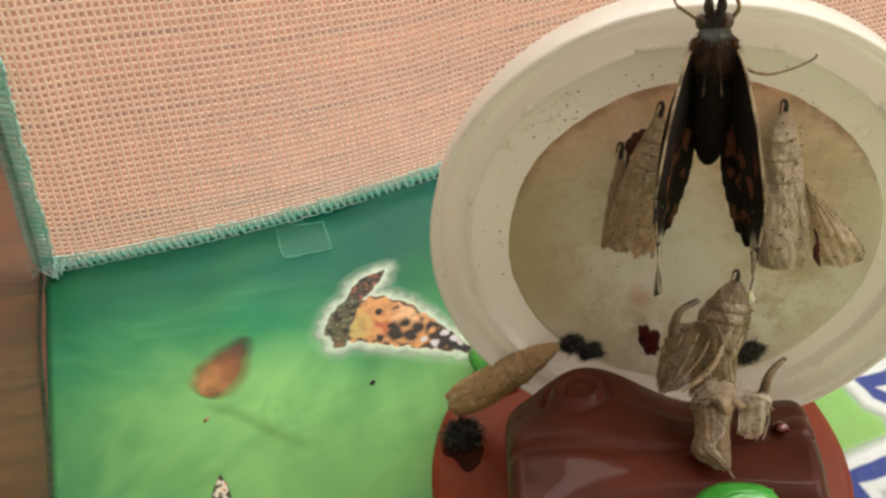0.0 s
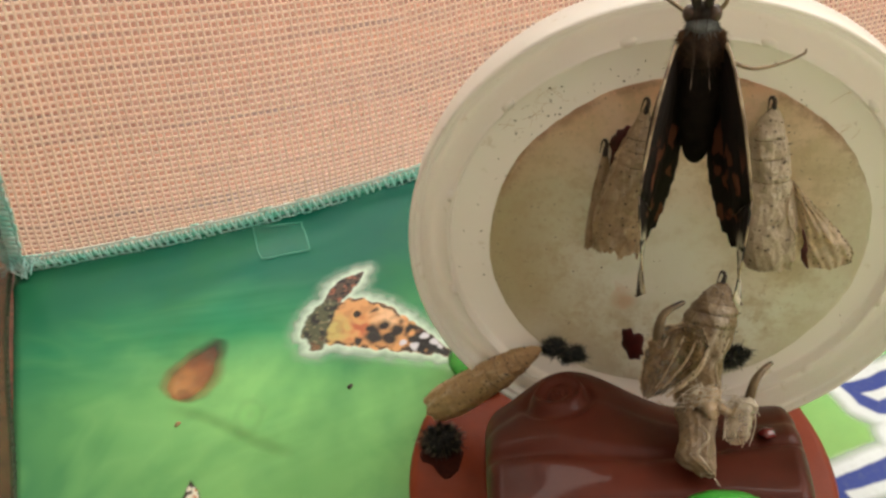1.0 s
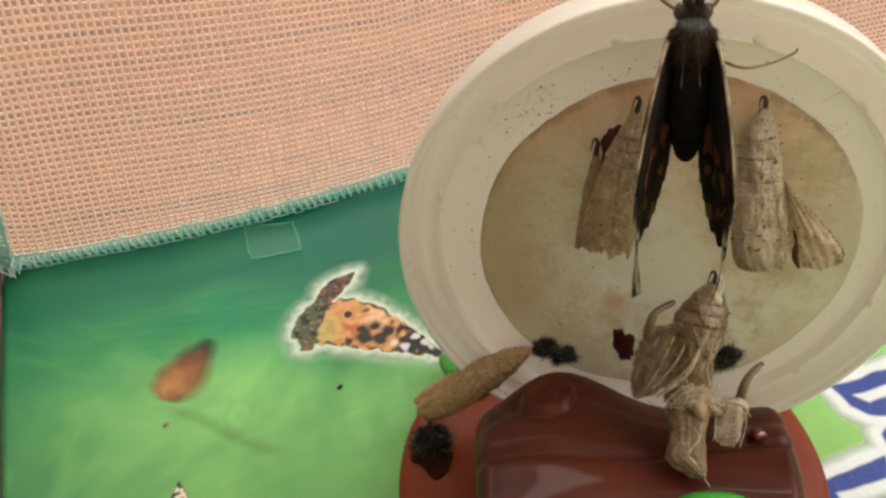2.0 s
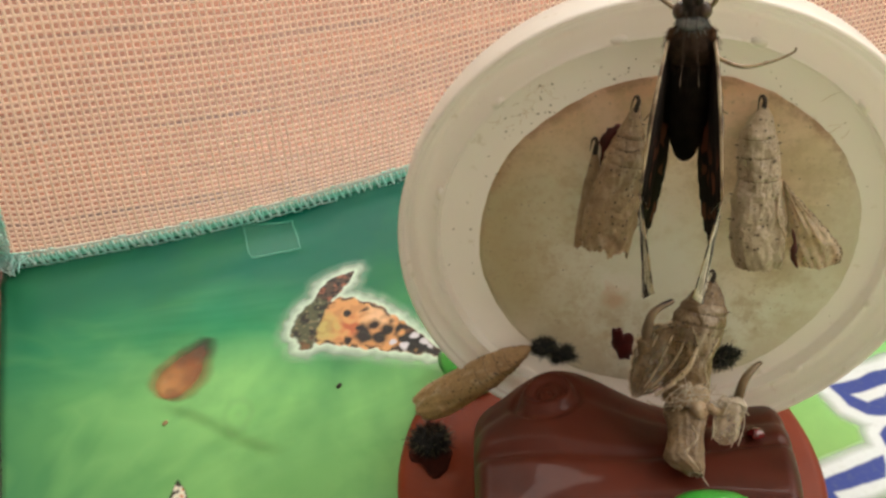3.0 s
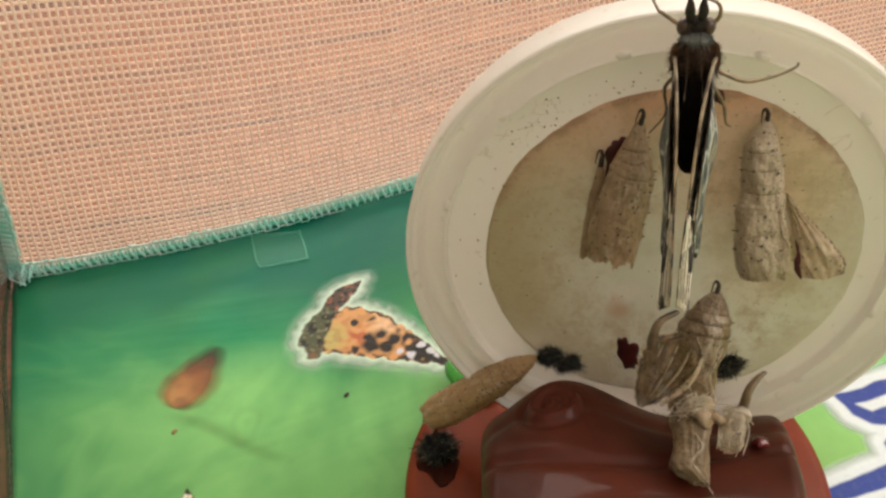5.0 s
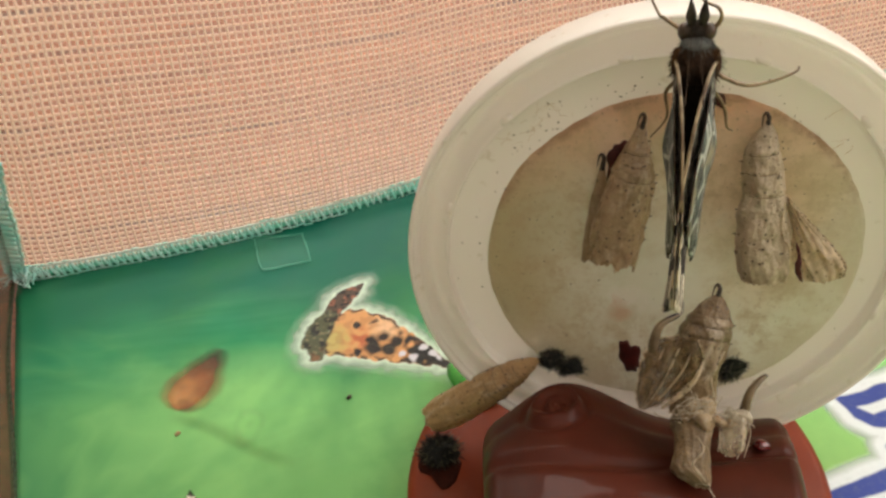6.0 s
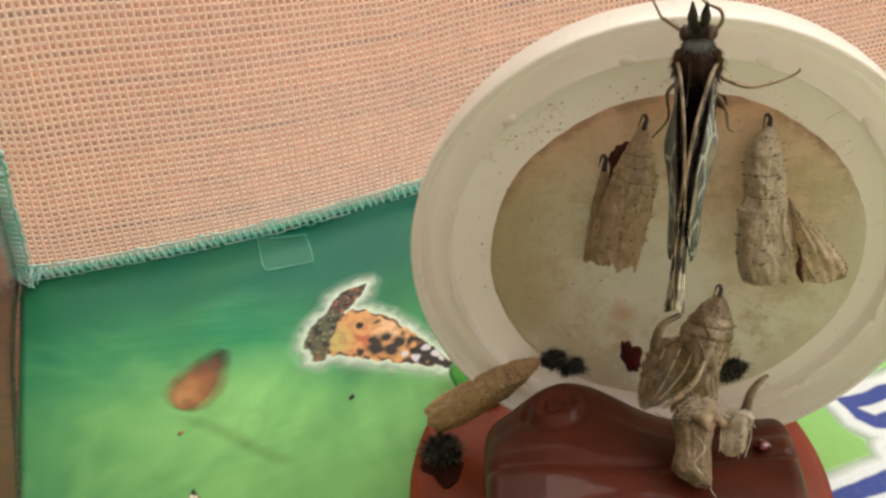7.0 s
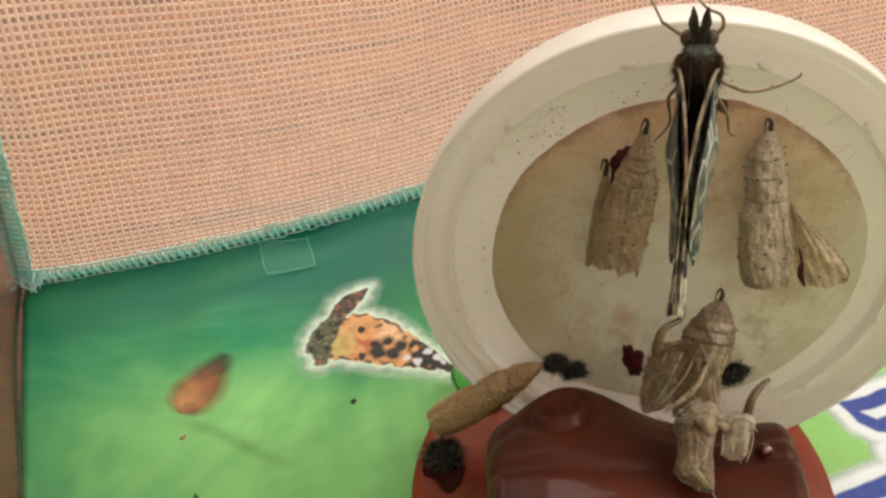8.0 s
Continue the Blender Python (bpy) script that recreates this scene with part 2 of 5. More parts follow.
SHELL_THIN = shell_skin("thin_pupa_skin", rgb(204, 188, 158), rgb(242, 230, 206), 0.5, 0.62)
SHELL_HOOD = shell_skin("clear_brown_pupa_skin", rgb(72, 54, 33), rgb(138, 114, 80), 0.3, 0.42)
CLEAR = clear_skin()
THREAD = mesh_thread()
SEAM = seam_thread()
BLACK = tuft_black()
STALK = plain("dark_stalk", rgb(22, 18, 16), rgb(60, 46, 36), 300, 0.4).m
RED = plain("dried_red_fluid", rgb(50, 15, 13), rgb(88, 28, 24), 300, 0.45).m
DROP = plain("red_drop", rgb(70, 8, 10), rgb(104, 14, 16), 300, 0.12, 0.05, coat=0.4, coat_rough=0.03).m
THORN = plain("thorn_brown", rgb(44, 32, 24), rgb(86, 64, 46), 300, 0.5).m
HORN = plain("horn_brown_sheath", rgb(74, 60, 42), rgb(128, 108, 78), 400, 0.42, 0.4, 0.0003).m
BROWN_STALK = plain("brown_stalk", rgb(66, 52, 38), rgb(120, 98, 72), 500, 0.5).m
STAIN = plain("dark_stain", rgb(48, 24, 18), rgb(76, 36, 26), 300, 0.85, specular=0.1).m
GREY_HAIR = plain("grey_green_hair", rgb(98, 100, 80), rgb(150, 148, 122), 500, 0.6).m
SILK = plain("white_silk", rgb(176, 164, 142), rgb(214, 204, 184), 500, 0.5).m
PLASTER = plain("wall_plaster", rgb(194, 190, 182), rgb(204, 200, 192), 3, 0.85).m
WHITEWASH = plain("ceiling_paint", rgb(226, 224, 220), rgb(234, 232, 228), 3, 0.85).m


# ---------------- shape helpers ----------------
def mesh_of(name, verts, faces, material, smooth=True):
    me = bpy.data.meshes.new(name)
    me.from_pydata([tuple(v) for v in verts], [], faces)
    me.materials.append(material)
    if smooth:
        me.polygons.foreach_set("use_smooth", [True] * len(me.polygons))
    me.update()
    return me


def part(name, bm, material, parent=None, label="", smooth=True):
    """Links a bmesh, or a pair of vertices and faces, as one mesh object."""
    if isinstance(bm, tuple):
        me = mesh_of(name, bm[0], bm[1], material, smooth)
    else:
        bmesh.ops.recalc_face_normals(bm, faces=bm.faces)
        me = bpy.data.meshes.new(name)
        bm.to_mesh(me)
        bm.free()
        me.materials.append(material)
        if smooth:
            me.polygons.foreach_set("use_smooth", [True] * len(me.polygons))
    ob = new(name, me)
    if parent:
        ob.parent = parent
    if label:
        tagged(ob, label)
    return ob


def box(x0, y0, z0, x1, y1, z1, bevel=0.0):
    bm = bmesh.new()
    bmesh.ops.create_cube(bm, size=1)
    bmesh.ops.transform(bm, verts=bm.verts, matrix=Matrix.Translation(((x0 + x1) / 2, (y0 + y1) / 2, (z0 + z1) / 2))
                        @ Matrix.Diagonal((x1 - x0, y1 - y0, z1 - z0, 1)))
    if bevel:
        bmesh.ops.bevel(bm, geom=bm.edges[:], offset=bevel, segments=2, affect="EDGES")
    return bm


def lathe(profile, n=96, wobble=None):
    """Turns (radius, height) pairs round z; closed with the axis where a radius is 0."""
    verts, faces, rings = [], [], []
    for r, z in profile:
        if r == 0:
            rings.append([len(verts)])
            verts.append((0, 0, z))
        else:
            rings.append(list(range(len(verts), len(verts) + n)))
            for i in range(n):
                a = 2 * math.pi * i / n
                k = wobble(a, z) if wobble else 1.0
                verts.append((r * k * math.cos(a), r * k * math.sin(a), z))
    for a, b in zip(rings, rings[1:]):
        for i in range(n):
            j = (i + 1) % n
            if len(a) == 1 and len(b) > 1:
                faces.append((a[0], b[i], b[j]))
            elif len(b) == 1 and len(a) > 1:
                faces.append((a[i], b[0], a[j]))
            elif len(a) > 1:
                faces.append((a[i], b[i], b[j], a[j]))
    return verts, faces


def tube(points, radii, n=8, flat=1.0, caps=True):
    """A tube along points with a radius at each; flat squeezes it across."""
    pts = [Vector(p) for p in points]
    if not hasattr(radii, "__len__"):
        radii = [radii] * len(pts)
    verts, faces = [], []
    side = None
    for i, p in enumerate(pts):
        d = (pts[min(i + 1, len(pts) - 1)] - pts[max(i - 1, 0)]).normalized()
        if side is None:
            side = d.orthogonal().normalized()
        side = (side - d * side.dot(d)).normalized()
        other = d.cross(side)
        for k in range(n):
            a = 2 * math.pi * k / n
            verts.append(p + (side * math.cos(a) + other * math.sin(a) * flat) * radii[i])
    for i in range(len(pts) - 1):
        for k in range(n):
            j = (k + 1) % n
            faces.append((i * n + k, i * n + j, i * n + n + j, i * n + n + k))
    if caps:
        faces.append(tuple(reversed(range(n))))
        faces.append(tuple(range((len(pts) - 1) * n, len(pts) * n)))
    return verts, faces


def join(*pieces):
    verts, faces = [], []
    for v, f in pieces:
        o = len(verts)
        verts += list(v)
        faces += [tuple(i + o for i in q) for q in f]
    return verts, faces


def bend(points, steps=8):
    """A smooth line through a few points."""
    p = [Vector(q) for q in points]
    p = [p[0] * 2 - p[1]] + p + [p[-1] * 2 - p[-2]]
    out = []
    for i in range(1, len(p) - 2):
        for s in range(steps):
            t = s / steps
            out.append(0.5 * (2 * p[i] + (p[i + 1] - p[i - 1]) * t + (2 * p[i - 1] - 5 * p[i] + 4 * p[i + 1] - p[i + 2]) * t * t
                              + (3 * p[i] - p[i - 1] - 3 * p[i + 1] + p[i + 2]) * t ** 3))
    out.append(p[-2])
    return out


def along(a, b, facing=(0, -1, 0.3)):
    """The pose at a whose z axis points to b and whose y axis leans towards facing."""
    a, b = Vector(a), Vector(b)
    z = (b - a).normalized()
    y = Vector(facing)
    y = (y - z * y.dot(z)).normalized()
    x = y.cross(z)
    m = Matrix((x, y, z)).transposed().to_4x4()
    m.translation = a
    return m


def thing(name, m, label, category, group="", kind=""):
    ob = new(name)
    ob.empty_display_size = 0.005
    ob.matrix_world = m
    return tagged(ob, label, category, group, kind)


# ---------------- the room ----------------
def room():
    g = part("ground", box(-1.6, -1.6, -0.08, 1.6, 1.6, -0.004), WOOD)
    tagged(g, "pinkish brown wooden boards with dark grain streaks", "floor", kind="structure")

    def wall(name, pieces):
        v = []
        for p in pieces:
            bm = box(*p)
            bmesh.ops.recalc_face_normals(bm, faces=bm.faces)
            bm.verts.ensure_lookup_table()
            v.append(([x.co.copy() for x in bm.verts], [tuple(x.index for x in f.verts) for f in bm.faces]))
            bm.free()
        ob = part(name, join(*v), PLASTER, smooth=False)
        tagged(ob, "plain warm white plastered room wall", "wall", kind="structure")

    wall("wall_north", [(-1.6, 1.5, 0, -0.7, 1.6, 2.4), (1.3, 1.5, 0, 1.6, 1.6, 2.4), (-0.7, 1.5, 0, 1.3, 1.6, 0.65), (-0.7, 1.5, 2.05, 1.3, 1.6, 2.4)])
    wall("wall_east", [(1.5, -1.5, 0, 1.6, -0.7, 2.4), (1.5, 1.1, 0, 1.6, 1.5, 2.4), (1.5, -0.7, 0, 1.6, 1.1, 0.6), (1.5, -0.7, 2.0, 1.6, 1.1, 2.4)])
    wall("wall_south", [(-1.6, -1.6, 0, 1.6, -1.5, 2.4)])
    wall("wall_west", [(-1.6, -1.5, 0, -1.5, 1.5, 2.4)])
    c = part("ceiling", box(-1.6, -1.6, 2.4, 1.6, 1.6, 2.5), WHITEWASH, smooth=False)
    tagged(c, "plain white plastered ceiling", "ceiling", kind="structure")


room()

# ---------------- the pop-up cage ----------------
CORNER = Vector((-0.1165, 0.1695, 0.0))
ALONG = Vector((math.cos(radians(8)), math.sin(radians(8)), 0))
BACK = Vector((-ALONG.y, ALONG.x, 0))
LEFT = Vector((0.280, -0.960, 0))
SIDE = 0.34
TALL = 0.24


def back_edge(s):
    """The hem of the floor: slightly curved."""
    return CORNER + ALONG * s + BACK * (-0.004 * math.sin(math.pi * min(s / 0.12, 2)) if s > 0 else 0)


def slump(s, z):
    """How the corner of the soft cage leans in, fading away from the corner."""
    return Vector((0.85, -0.53, 0)) * 0.42 * z * math.exp(-max(s, 0) / 0.06)


def back_wall(s, z):
    o = -0.22 * z + 0.62 * z * z / (z + 0.05)
    o *= 1 - math.exp(-max(s, 0) / 0.07)
    # just above the hem the cloth sags inwards
    o -= 0.0034 * (1 - math.exp(-z / 0.009)) * min(1, max(s, 0) / 0.012)
    ripple = 0.0012 * math.sin(s * 55 + z * 20) * min(1, z / 0.03)
    return back_edge(s) + slump(s, z) + BACK * (o + ripple) + Vector((0, 0, z))


def left_wall(s, z):
    o = 0.10 * z * (1 - math.exp(-s / 0.07))
    return CORNER + LEFT * s + slump(s, z) + Vector((-0.960, -0.280, 0)) * (o + 0.001 * math.sin(s * 60)) + Vector((0, 0, z))


def right_wall(s, z):
    return back_edge(SIDE) + LEFT * s + Vector((0.960, 0.280, 0)) * 0.1 * z + Vector((0, 0, z))


def front_wall(s, z):
    return CORNER + LEFT * SIDE + ALONG * s + LEFT * 0.1 * z + Vector((0, 0, z))


def floor_z(x, y):
    """Height of the vinyl floor: gently uneven, puckered into small folds along the sewn hem."""
    p = Vector((x, y, 0)) - CORNER
    d, s = -p.dot(BACK), p.dot(ALONG)
    edge = max(0, min(1, d / 0.02)) * max(0, min(1, s / 0.015))
    pucker = math.exp(-((d - 0.006) / 0.007) ** 2) * max(0, min(1, d / 0.003))
    return -0.0004 + 0.0006 * noise.noise(Vector((x, y, 0)) * 30) * edge + 0.0011 * pucker * noise.noise(Vector((s * 45, d * 160, 2)))


def netting(surface, length, gap, thick, fine=0.006, squeeze=0.0):
    """Woven threads both ways over surface(s, z); squeeze: how much closer they lie away from the corner."""
    pieces = []

    def tight(s):
        return 1.0 - squeeze * min(1, s / 0.11)

    m = int(TALL / gap / (1 - squeeze * 0.75))
    at, s = [], 0.0
    while s < length:
        at.append(s)
        s += gap * 1.08 * tight(s)
    steps_z, steps_s = int(TALL / fine), int(length / fine)
    for s in at:
        w = thick * tight(s) * random.uniform(0.92, 1.08)
        s += random.uniform(-0.03, 0.03) * gap
        pieces.append(tube([surface(s, TALL * k / steps_z) for k in range(steps_z + 1)], w, 5, caps=False))
    for j in range(1, m + 1):
        z = (j + random.uniform(-0.03, 0.03)) * gap
        line = [(length * k / steps_s, z * (1 - squeeze * 0.75 * min(1, length * k / steps_s / 0.11))) for k in range(steps_s + 1)]
        pieces.append(tube([surface(s, q) for s, q in line], [thick * tight(s) * random.uniform(0.97, 1.03) for s, q in line], 5, caps=False))
    return join(*pieces)


def stitches(line, count, width, lift, thick=0.0003):
    """Overlock stitching: crossed slanting loops along line(f), f from 0 to 1."""
    pieces = []
    for i in range(count):
        f = (i + random.uniform(-0.12, 0.12)) / count
        p, q = line(max(f, 0.0)), line(min(f + 1 / count, 1.0))
        d = q - p
        w = width * random.uniform(0.85, 1.15)
        top, low, out = p + lift * w, p - lift * w * 0.8, Vector((0, -0.0006, 0.0006))
        pieces.append(tube(bend([top, (top + low + d * 0.6) / 2 + out, low + d * 0.6], 3), thick * random.uniform(0.75, 1.25), 5))
        pieces.append(tube(bend([low + d * 0.6, (low + top + d * 1.5) / 2 + out, top + d * 0.9], 3), thick * 0.7 * random.uniform(0.75, 1.25), 5))
        pieces.append(tube([top, top + d * 0.5 + out * 0.5, top + d * 1.05], thick * 0.9, 5))
        pieces.append(tube(bend([low + d * 0.6, low + d * 1.1 + out * 0.3, low + d * 1.6], 3), thick * 0.55, 5))
    return join(*pieces)


def cage():
    c = thing("butterfly_cage", Matrix.Identity(4), "soft pop-up cage of pale mesh with a printed green vinyl floor", "insect cage")
    # floor panel, gently uneven, with thickness
    n = 170
    verts, faces = [], []
    for top in (1, 0):
        for i in range(n + 1):
            for j in range(n + 1):
                p = back_edge(SIDE * i / n) + LEFT * (SIDE * j / n)
                p.z = floor_z(p.x, p.y) if top else -0.0035
                verts.append(p - CORNER)
    w = n + 1
    for top in (0, 1):
        o = top * w * w
        for i in range(n):
            for j in range(n):
                q = (o + i * w + j, o + i * w + j + 1, o + (i + 1) * w + j + 1, o + (i + 1) * w + j)
                faces.append(q if not top else q[::-1])
    rim = [i * w for i in range(w)] + [n * w + j for j in range(1, w)] + [i * w + n for i in range(n - 1, -1, -1)] + [j for j in range(n - 1, 0, -1)]
    for a, b in zip(rim, rim[1:] + rim[:1]):
        faces.append((a, b, b + w * w, a + w * w))
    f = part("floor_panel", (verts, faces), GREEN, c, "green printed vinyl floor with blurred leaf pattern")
    f.location = CORNER
    part("mesh_wall", netting(back_wall, SIDE, 0.0021, 0.00037, 0.006, 0.32), THREAD, c, "pale open-weave mesh")
    sheet = [left_wall(SIDE * i / 50, TALL * j / 30) for i in range(51) for j in range(31)]
    out = Vector((-0.960, -0.280, 0)) * 0.0003
    quads = [(i * 31 + j, (i + 1) * 31 + j, (i + 1) * 31 + j + 1, i * 31 + j + 1) for i in range(50) for j in range(30)]
    part("clear_wall", (sheet + [p + out for p in sheet], quads + [tuple(1581 + q for q in reversed(f)) for f in quads]), VINYL, c, "clear vinyl side panel, browned to stand for shade on the boards")
    part("mesh_wall", netting(right_wall, SIDE, 0.0040, 0.00030, 0.02), THREAD, c, "pale open-weave mesh")
    part("mesh_wall", netting(front_wall, SIDE, 0.0040, 0.00030, 0.02), THREAD, c, "pale open-weave mesh")
    up = Vector((0, 0, 1))
    part("hem_seam", stitches(lambda f: back_wall(f * SIDE, 0.0018) - BACK * 0.0014, 165, 0.0025, up, 0.00034), SEAM, c, "teal and white overlock stitching")
    part("hem_seam", stitches(lambda f: left_wall(f * SIDE, 0.0004), 150, 0.0006, up, 0.00018), BINDING, c, "dark green stitching")
    part("corner_seam", stitches(lambda f: back_wall(0.0, 0.001 + f * 0.12), 64, 0.0038, ALONG * 0.9 - BACK * 0.4, 0.00055), SEAM, c, "teal and white overlock stitching")
    part("hem_cord", tube([back_wall(SIDE * i / 90, 0.0044) + Vector((0, -0.0006, 0)) for i in range(91)], 0.0004, 6), CORD, c, "white cord along the hem")
    loose = []
    for i in range(26):
        a = back_wall(random.uniform(0.0, 0.008), random.uniform(0.0, 0.004)) - BACK * 0.001
        b = a + Vector((random.uniform(-0.004, 0.004), random.uniform(-0.005, -0.001), random.uniform(-0.001, 0.001)))
        b.z = max(b.z, 0.0006)
        loose.append(tube(bend([a, (a + b) / 2 + Vector((random.gauss(0, 0.001), random.gauss(0, 0.001), 0.0012)), b], 4), 0.00022, 5))
    tagged(part("loose_thread_ends", join(*loose), SEAM, c, "frayed pale thread ends at the corner"), kind="stuff")
    # binding tape under the stitches
    for name, wide, cloth, fn in (("hem_tape", 0.0012, TAPE, lambda f: back_wall(f * SIDE, 0.0008) + BACK * 0.0002), ("hem_tape", 0.0005, BINDING, lambda f: left_wall(f * SIDE, 0.0004) + Vector((-0.0006, 0, 0)))):
        part(name, tube([fn(i / 60) for i in range(61)], wide, 8), cloth, c)
    part("corner_tape", tube([back_wall(0.0, f * 0.0048) + BACK * 0.0014 for f in range(51)], 0.0021, 8), TAPE, c)
    return c


CORD = plain("white_cord", rgb(224, 232, 226), rgb(246, 248, 244), 400, 0.7).through_light(0.6, rgb(244, 248, 244)).m
BINDING = plain("dark_binding", rgb(44, 64, 46), rgb(64, 84, 58), 200, 0.7).m
TAPE = plain("teal_binding", rgb(62, 150, 130), rgb(110, 196, 178), 200, 0.7).through_light(0.72, rgb(160, 226, 210)).m
# the panel's brown tint stands for shade on the boards behind it
VINYL = plain("shade_tinted_vinyl", rgb(66, 46, 34), rgb(92, 66, 48), 60, 0.25).see_through(0.4).m
CAGE = cage()

# ---------------- the lid on its log stand ----------------
LID_AT = Vector((0.0361, 0.0928, 0.0456))
LID_N = Vector((-0.1915, -0.9698, 0.1513)).normalized()
LID_Y = (Vector((0, 0, 1)) - LID_N * LID_N.z).normalized()
LID_X = LID_Y.cross(LID_N)
LID_M = Matrix((LID_X, LID_Y, LID_N)).transposed().to_4x4()
LID_M.translation = LID_AT


def on_lid(x, y, off=0.0):
    """A place in the world from millimetres on the lid's face."""
    return LID_M @ Vector((x / 1000, y / 1000, off / 1000))


def jar_lid():
    t = thing("jar_lid", LID_M, "round white plastic cup lid standing on edge in a log stand", "lid")
    mm = 0.001
    prof = [(0.0, -5.2), (34.0, -5.2), (35.4, -5.6), (36.6, -7.8), (41.6, -8.5), (42.6, -8.1), (42.95, -7.3), (42.9, -0.7), (42.8, -0.25), (42.6, -0.03), (42.4, 0.0), (42.2, -0.08),
            (42.0, -0.4), (41.85, -0.9), (41.65, -1.0), (41.4, -1.0), (41.2, -1.15), (41.05, -2.3), (40.8, -3.3), (40.4, -3.9), (39.8, -4.15), (39.1, -4.0), (38.2, -3.35), (37.4, -2.55), (36.9, -1.9), (36.6, -1.6), (36.4, -1.55), (36.25, -1.7), (36.15, -2.2),
            (36.05, -3.5), (35.95, -3.75), (35.6, -3.85), (31.4, -3.9), (0, -3.9)]
    part("shell", lathe([(r * mm, z * mm) for r, z in prof], 160), LID, t)
    # snap bumps inside the rim
    for deg in (161.6, 132.4, 101.7, 71.7, 42.5, 12, -17, -45, -73, -104, -136, -168):
        a = radians(deg)
        v, f = lathe([(0.0, 0.55), (0.4, 0.42), (0.75, 0.1), (0.85, -0.3)], 12)
        m = Matrix.Translation((0.0369 * math.cos(a), 0.0369 * math.sin(a), -0.0017)) @ Matrix.Rotation(a, 4, "Z")
        part("snap_bump", ([m @ (Vector((p[0] * mm * 0.9, p[1] * mm * 1.5, p[2] * mm))) for p in v], f), LID, t)

    def ragged(a, z):
        return 1 + 0.014 * noise.noise(Vector((math.cos(a) * 2, math.sin(a) * 2, 3))) + 0.007 * noise.noise(Vector((math.cos(a) * 14, math.sin(a) * 14, 0)))

    disc = lathe([(30.6, -3.95), (30.6, -3.62), (29.9, -3.5), (20, -3.44), (9, -3.46), (0, -3.44)], 160, ragged)
    part("paper_disc", ([(p[0] * mm + 0.0012, p[1] * mm - 0.0007, p[2] * mm + 0.00018 * noise.noise(Vector(p) * 0.11) * (math.hypot(p[0], p[1]) < 30)) for p in disc[0]], disc[1]), PAPER, t,
         "beige stained paper disc")
    return t


jar_lid()


def log_stand():
    t = thing("log_stand", pose(0.0262, 0.0815, 0.0002, 0, 0, -5), "glossy brown log-shaped stand on a terracotta disc base", "stand")
    mm = 0.001
    part("base", lathe([(0, 0), (38.6 * mm, 0), (39.4 * mm, 0.6 * mm), (39.5 * mm, 1.8 * mm), (38.9 * mm, 2.7 * mm), (37.5 * mm, 3.1 * mm), (20 * mm, 3.2 * mm), (0, 3.2 * mm)], 120), BASE, t,
         "terracotta brown round base")
    # half-round log along x, ridged like bark, rounded at both ends
    nu, nv = 220, 230
    verts, faces = [], []
    x0, x1 = -23.5, 22.0
    for i in range(nu + 1):
        f = i / nu
        x = x0 + (x1 - x0) * f
        end = min(f, 1 - f) * (x1 - x0)
        shrink = 1 - 0.10 * (1 - math.sqrt(max(0.0, 1 - max(0.0, 1 - end / 2.6) ** 2)))
        for j in range(nv + 1):
            a = math.pi * j / nv
            groove = 0.0
            for centre, depth, width in ((0.62, 0.5, 0.05), (0.93, 0.5, 0.045), (1.18, 0.9, 0.035), (1.52, 1.1, 0.04), (1.9, 0.9, 0.05), (2.3, 0.8, 0.05), (2.7, 0.7, 0.05)):
                wav = centre + 0.04 * math.sin(x * 0.13 + centre * 7)
                groove += depth * math.exp(-((a - wav) / width) ** 2)
            r = 33.0 * shrink - 0.85 * groove * min(1, end / 2.5 + 0.35) + 0.5 * noise.noise(Vector((x * 0.08, a * 3, 0)))
            r += 8.6 * math.exp(-((x + 11.2) / (9.5 if x < -11.2 else 12.0)) ** 2 - ((a - 0.70) / 0.42) ** 2)
            # the sawn knot: a raised oval with a spiral in it
            kx, ky = (x + 12.4) / 3.3, (a - 0.90) * 38 / 3.4
            d = math.hypot(kx, ky)
            r += 1.0 * math.exp(-((d - 1.0) / 0.18) ** 2) - 0.6 * math.exp(-((d - 1.4) / 0.2) ** 2)
            if d < 1.0:
                r += 0.45 * math.cos(2 * math.pi * (d * 1.9 - math.atan2(ky, kx) / (2 * math.pi))) * (1 - d * d)
            r -= 0.4 * math.exp(-((x - 2) / 9) ** 2 - ((a - 0.7) / 0.35) ** 2)
            verts.append(((x + 0.23 * f * r * math.cos(a)) * mm, (r * math.cos(a) - 28.0) * mm, (2.6 + r * math.sin(a) * 0.96) * mm))
    w = nv + 1
    for i in range(nu):
        for j in range(nv):
            faces.append((i * w + j, i * w + j + 1, (i + 1) * w + j + 1, (i + 1) * w + j))
    faces.append(tuple(reversed(range(w))))
    faces.append(tuple(range(nu * w, nu * w + w)))
    log = part("log", (verts, faces), LOG, t, "dark red-brown glazed half log with bark ridges")
    return t


log_stand()


# ---------------- prints on the cage floor ----------------
def inside_distance(px, py, poly):
    """Signed distance to a closed outline, negative inside, for arrays."""
    d = np.full(px.shape, 1e9)
    odd = np.zeros(px.shape, bool)
    for (ax, ay), (bx, by) in zip(poly, poly[1:] + poly[:1]):
        ex, ey = bx - ax, by - ay
        t = np.clip(((px - ax) * ex + (py - ay) * ey) / (ex * ex + ey * ey), 0, 1)
        d = np.minimum(d, np.hypot(px - ax - ex * t, py - ay - ey * t))
        if by != ay:
            odd ^= ((ay > py) != (by > py)) & (px < (bx - ax) * (py - ay) / (by - ay) + ax)
    return np.where(odd, -d, d)


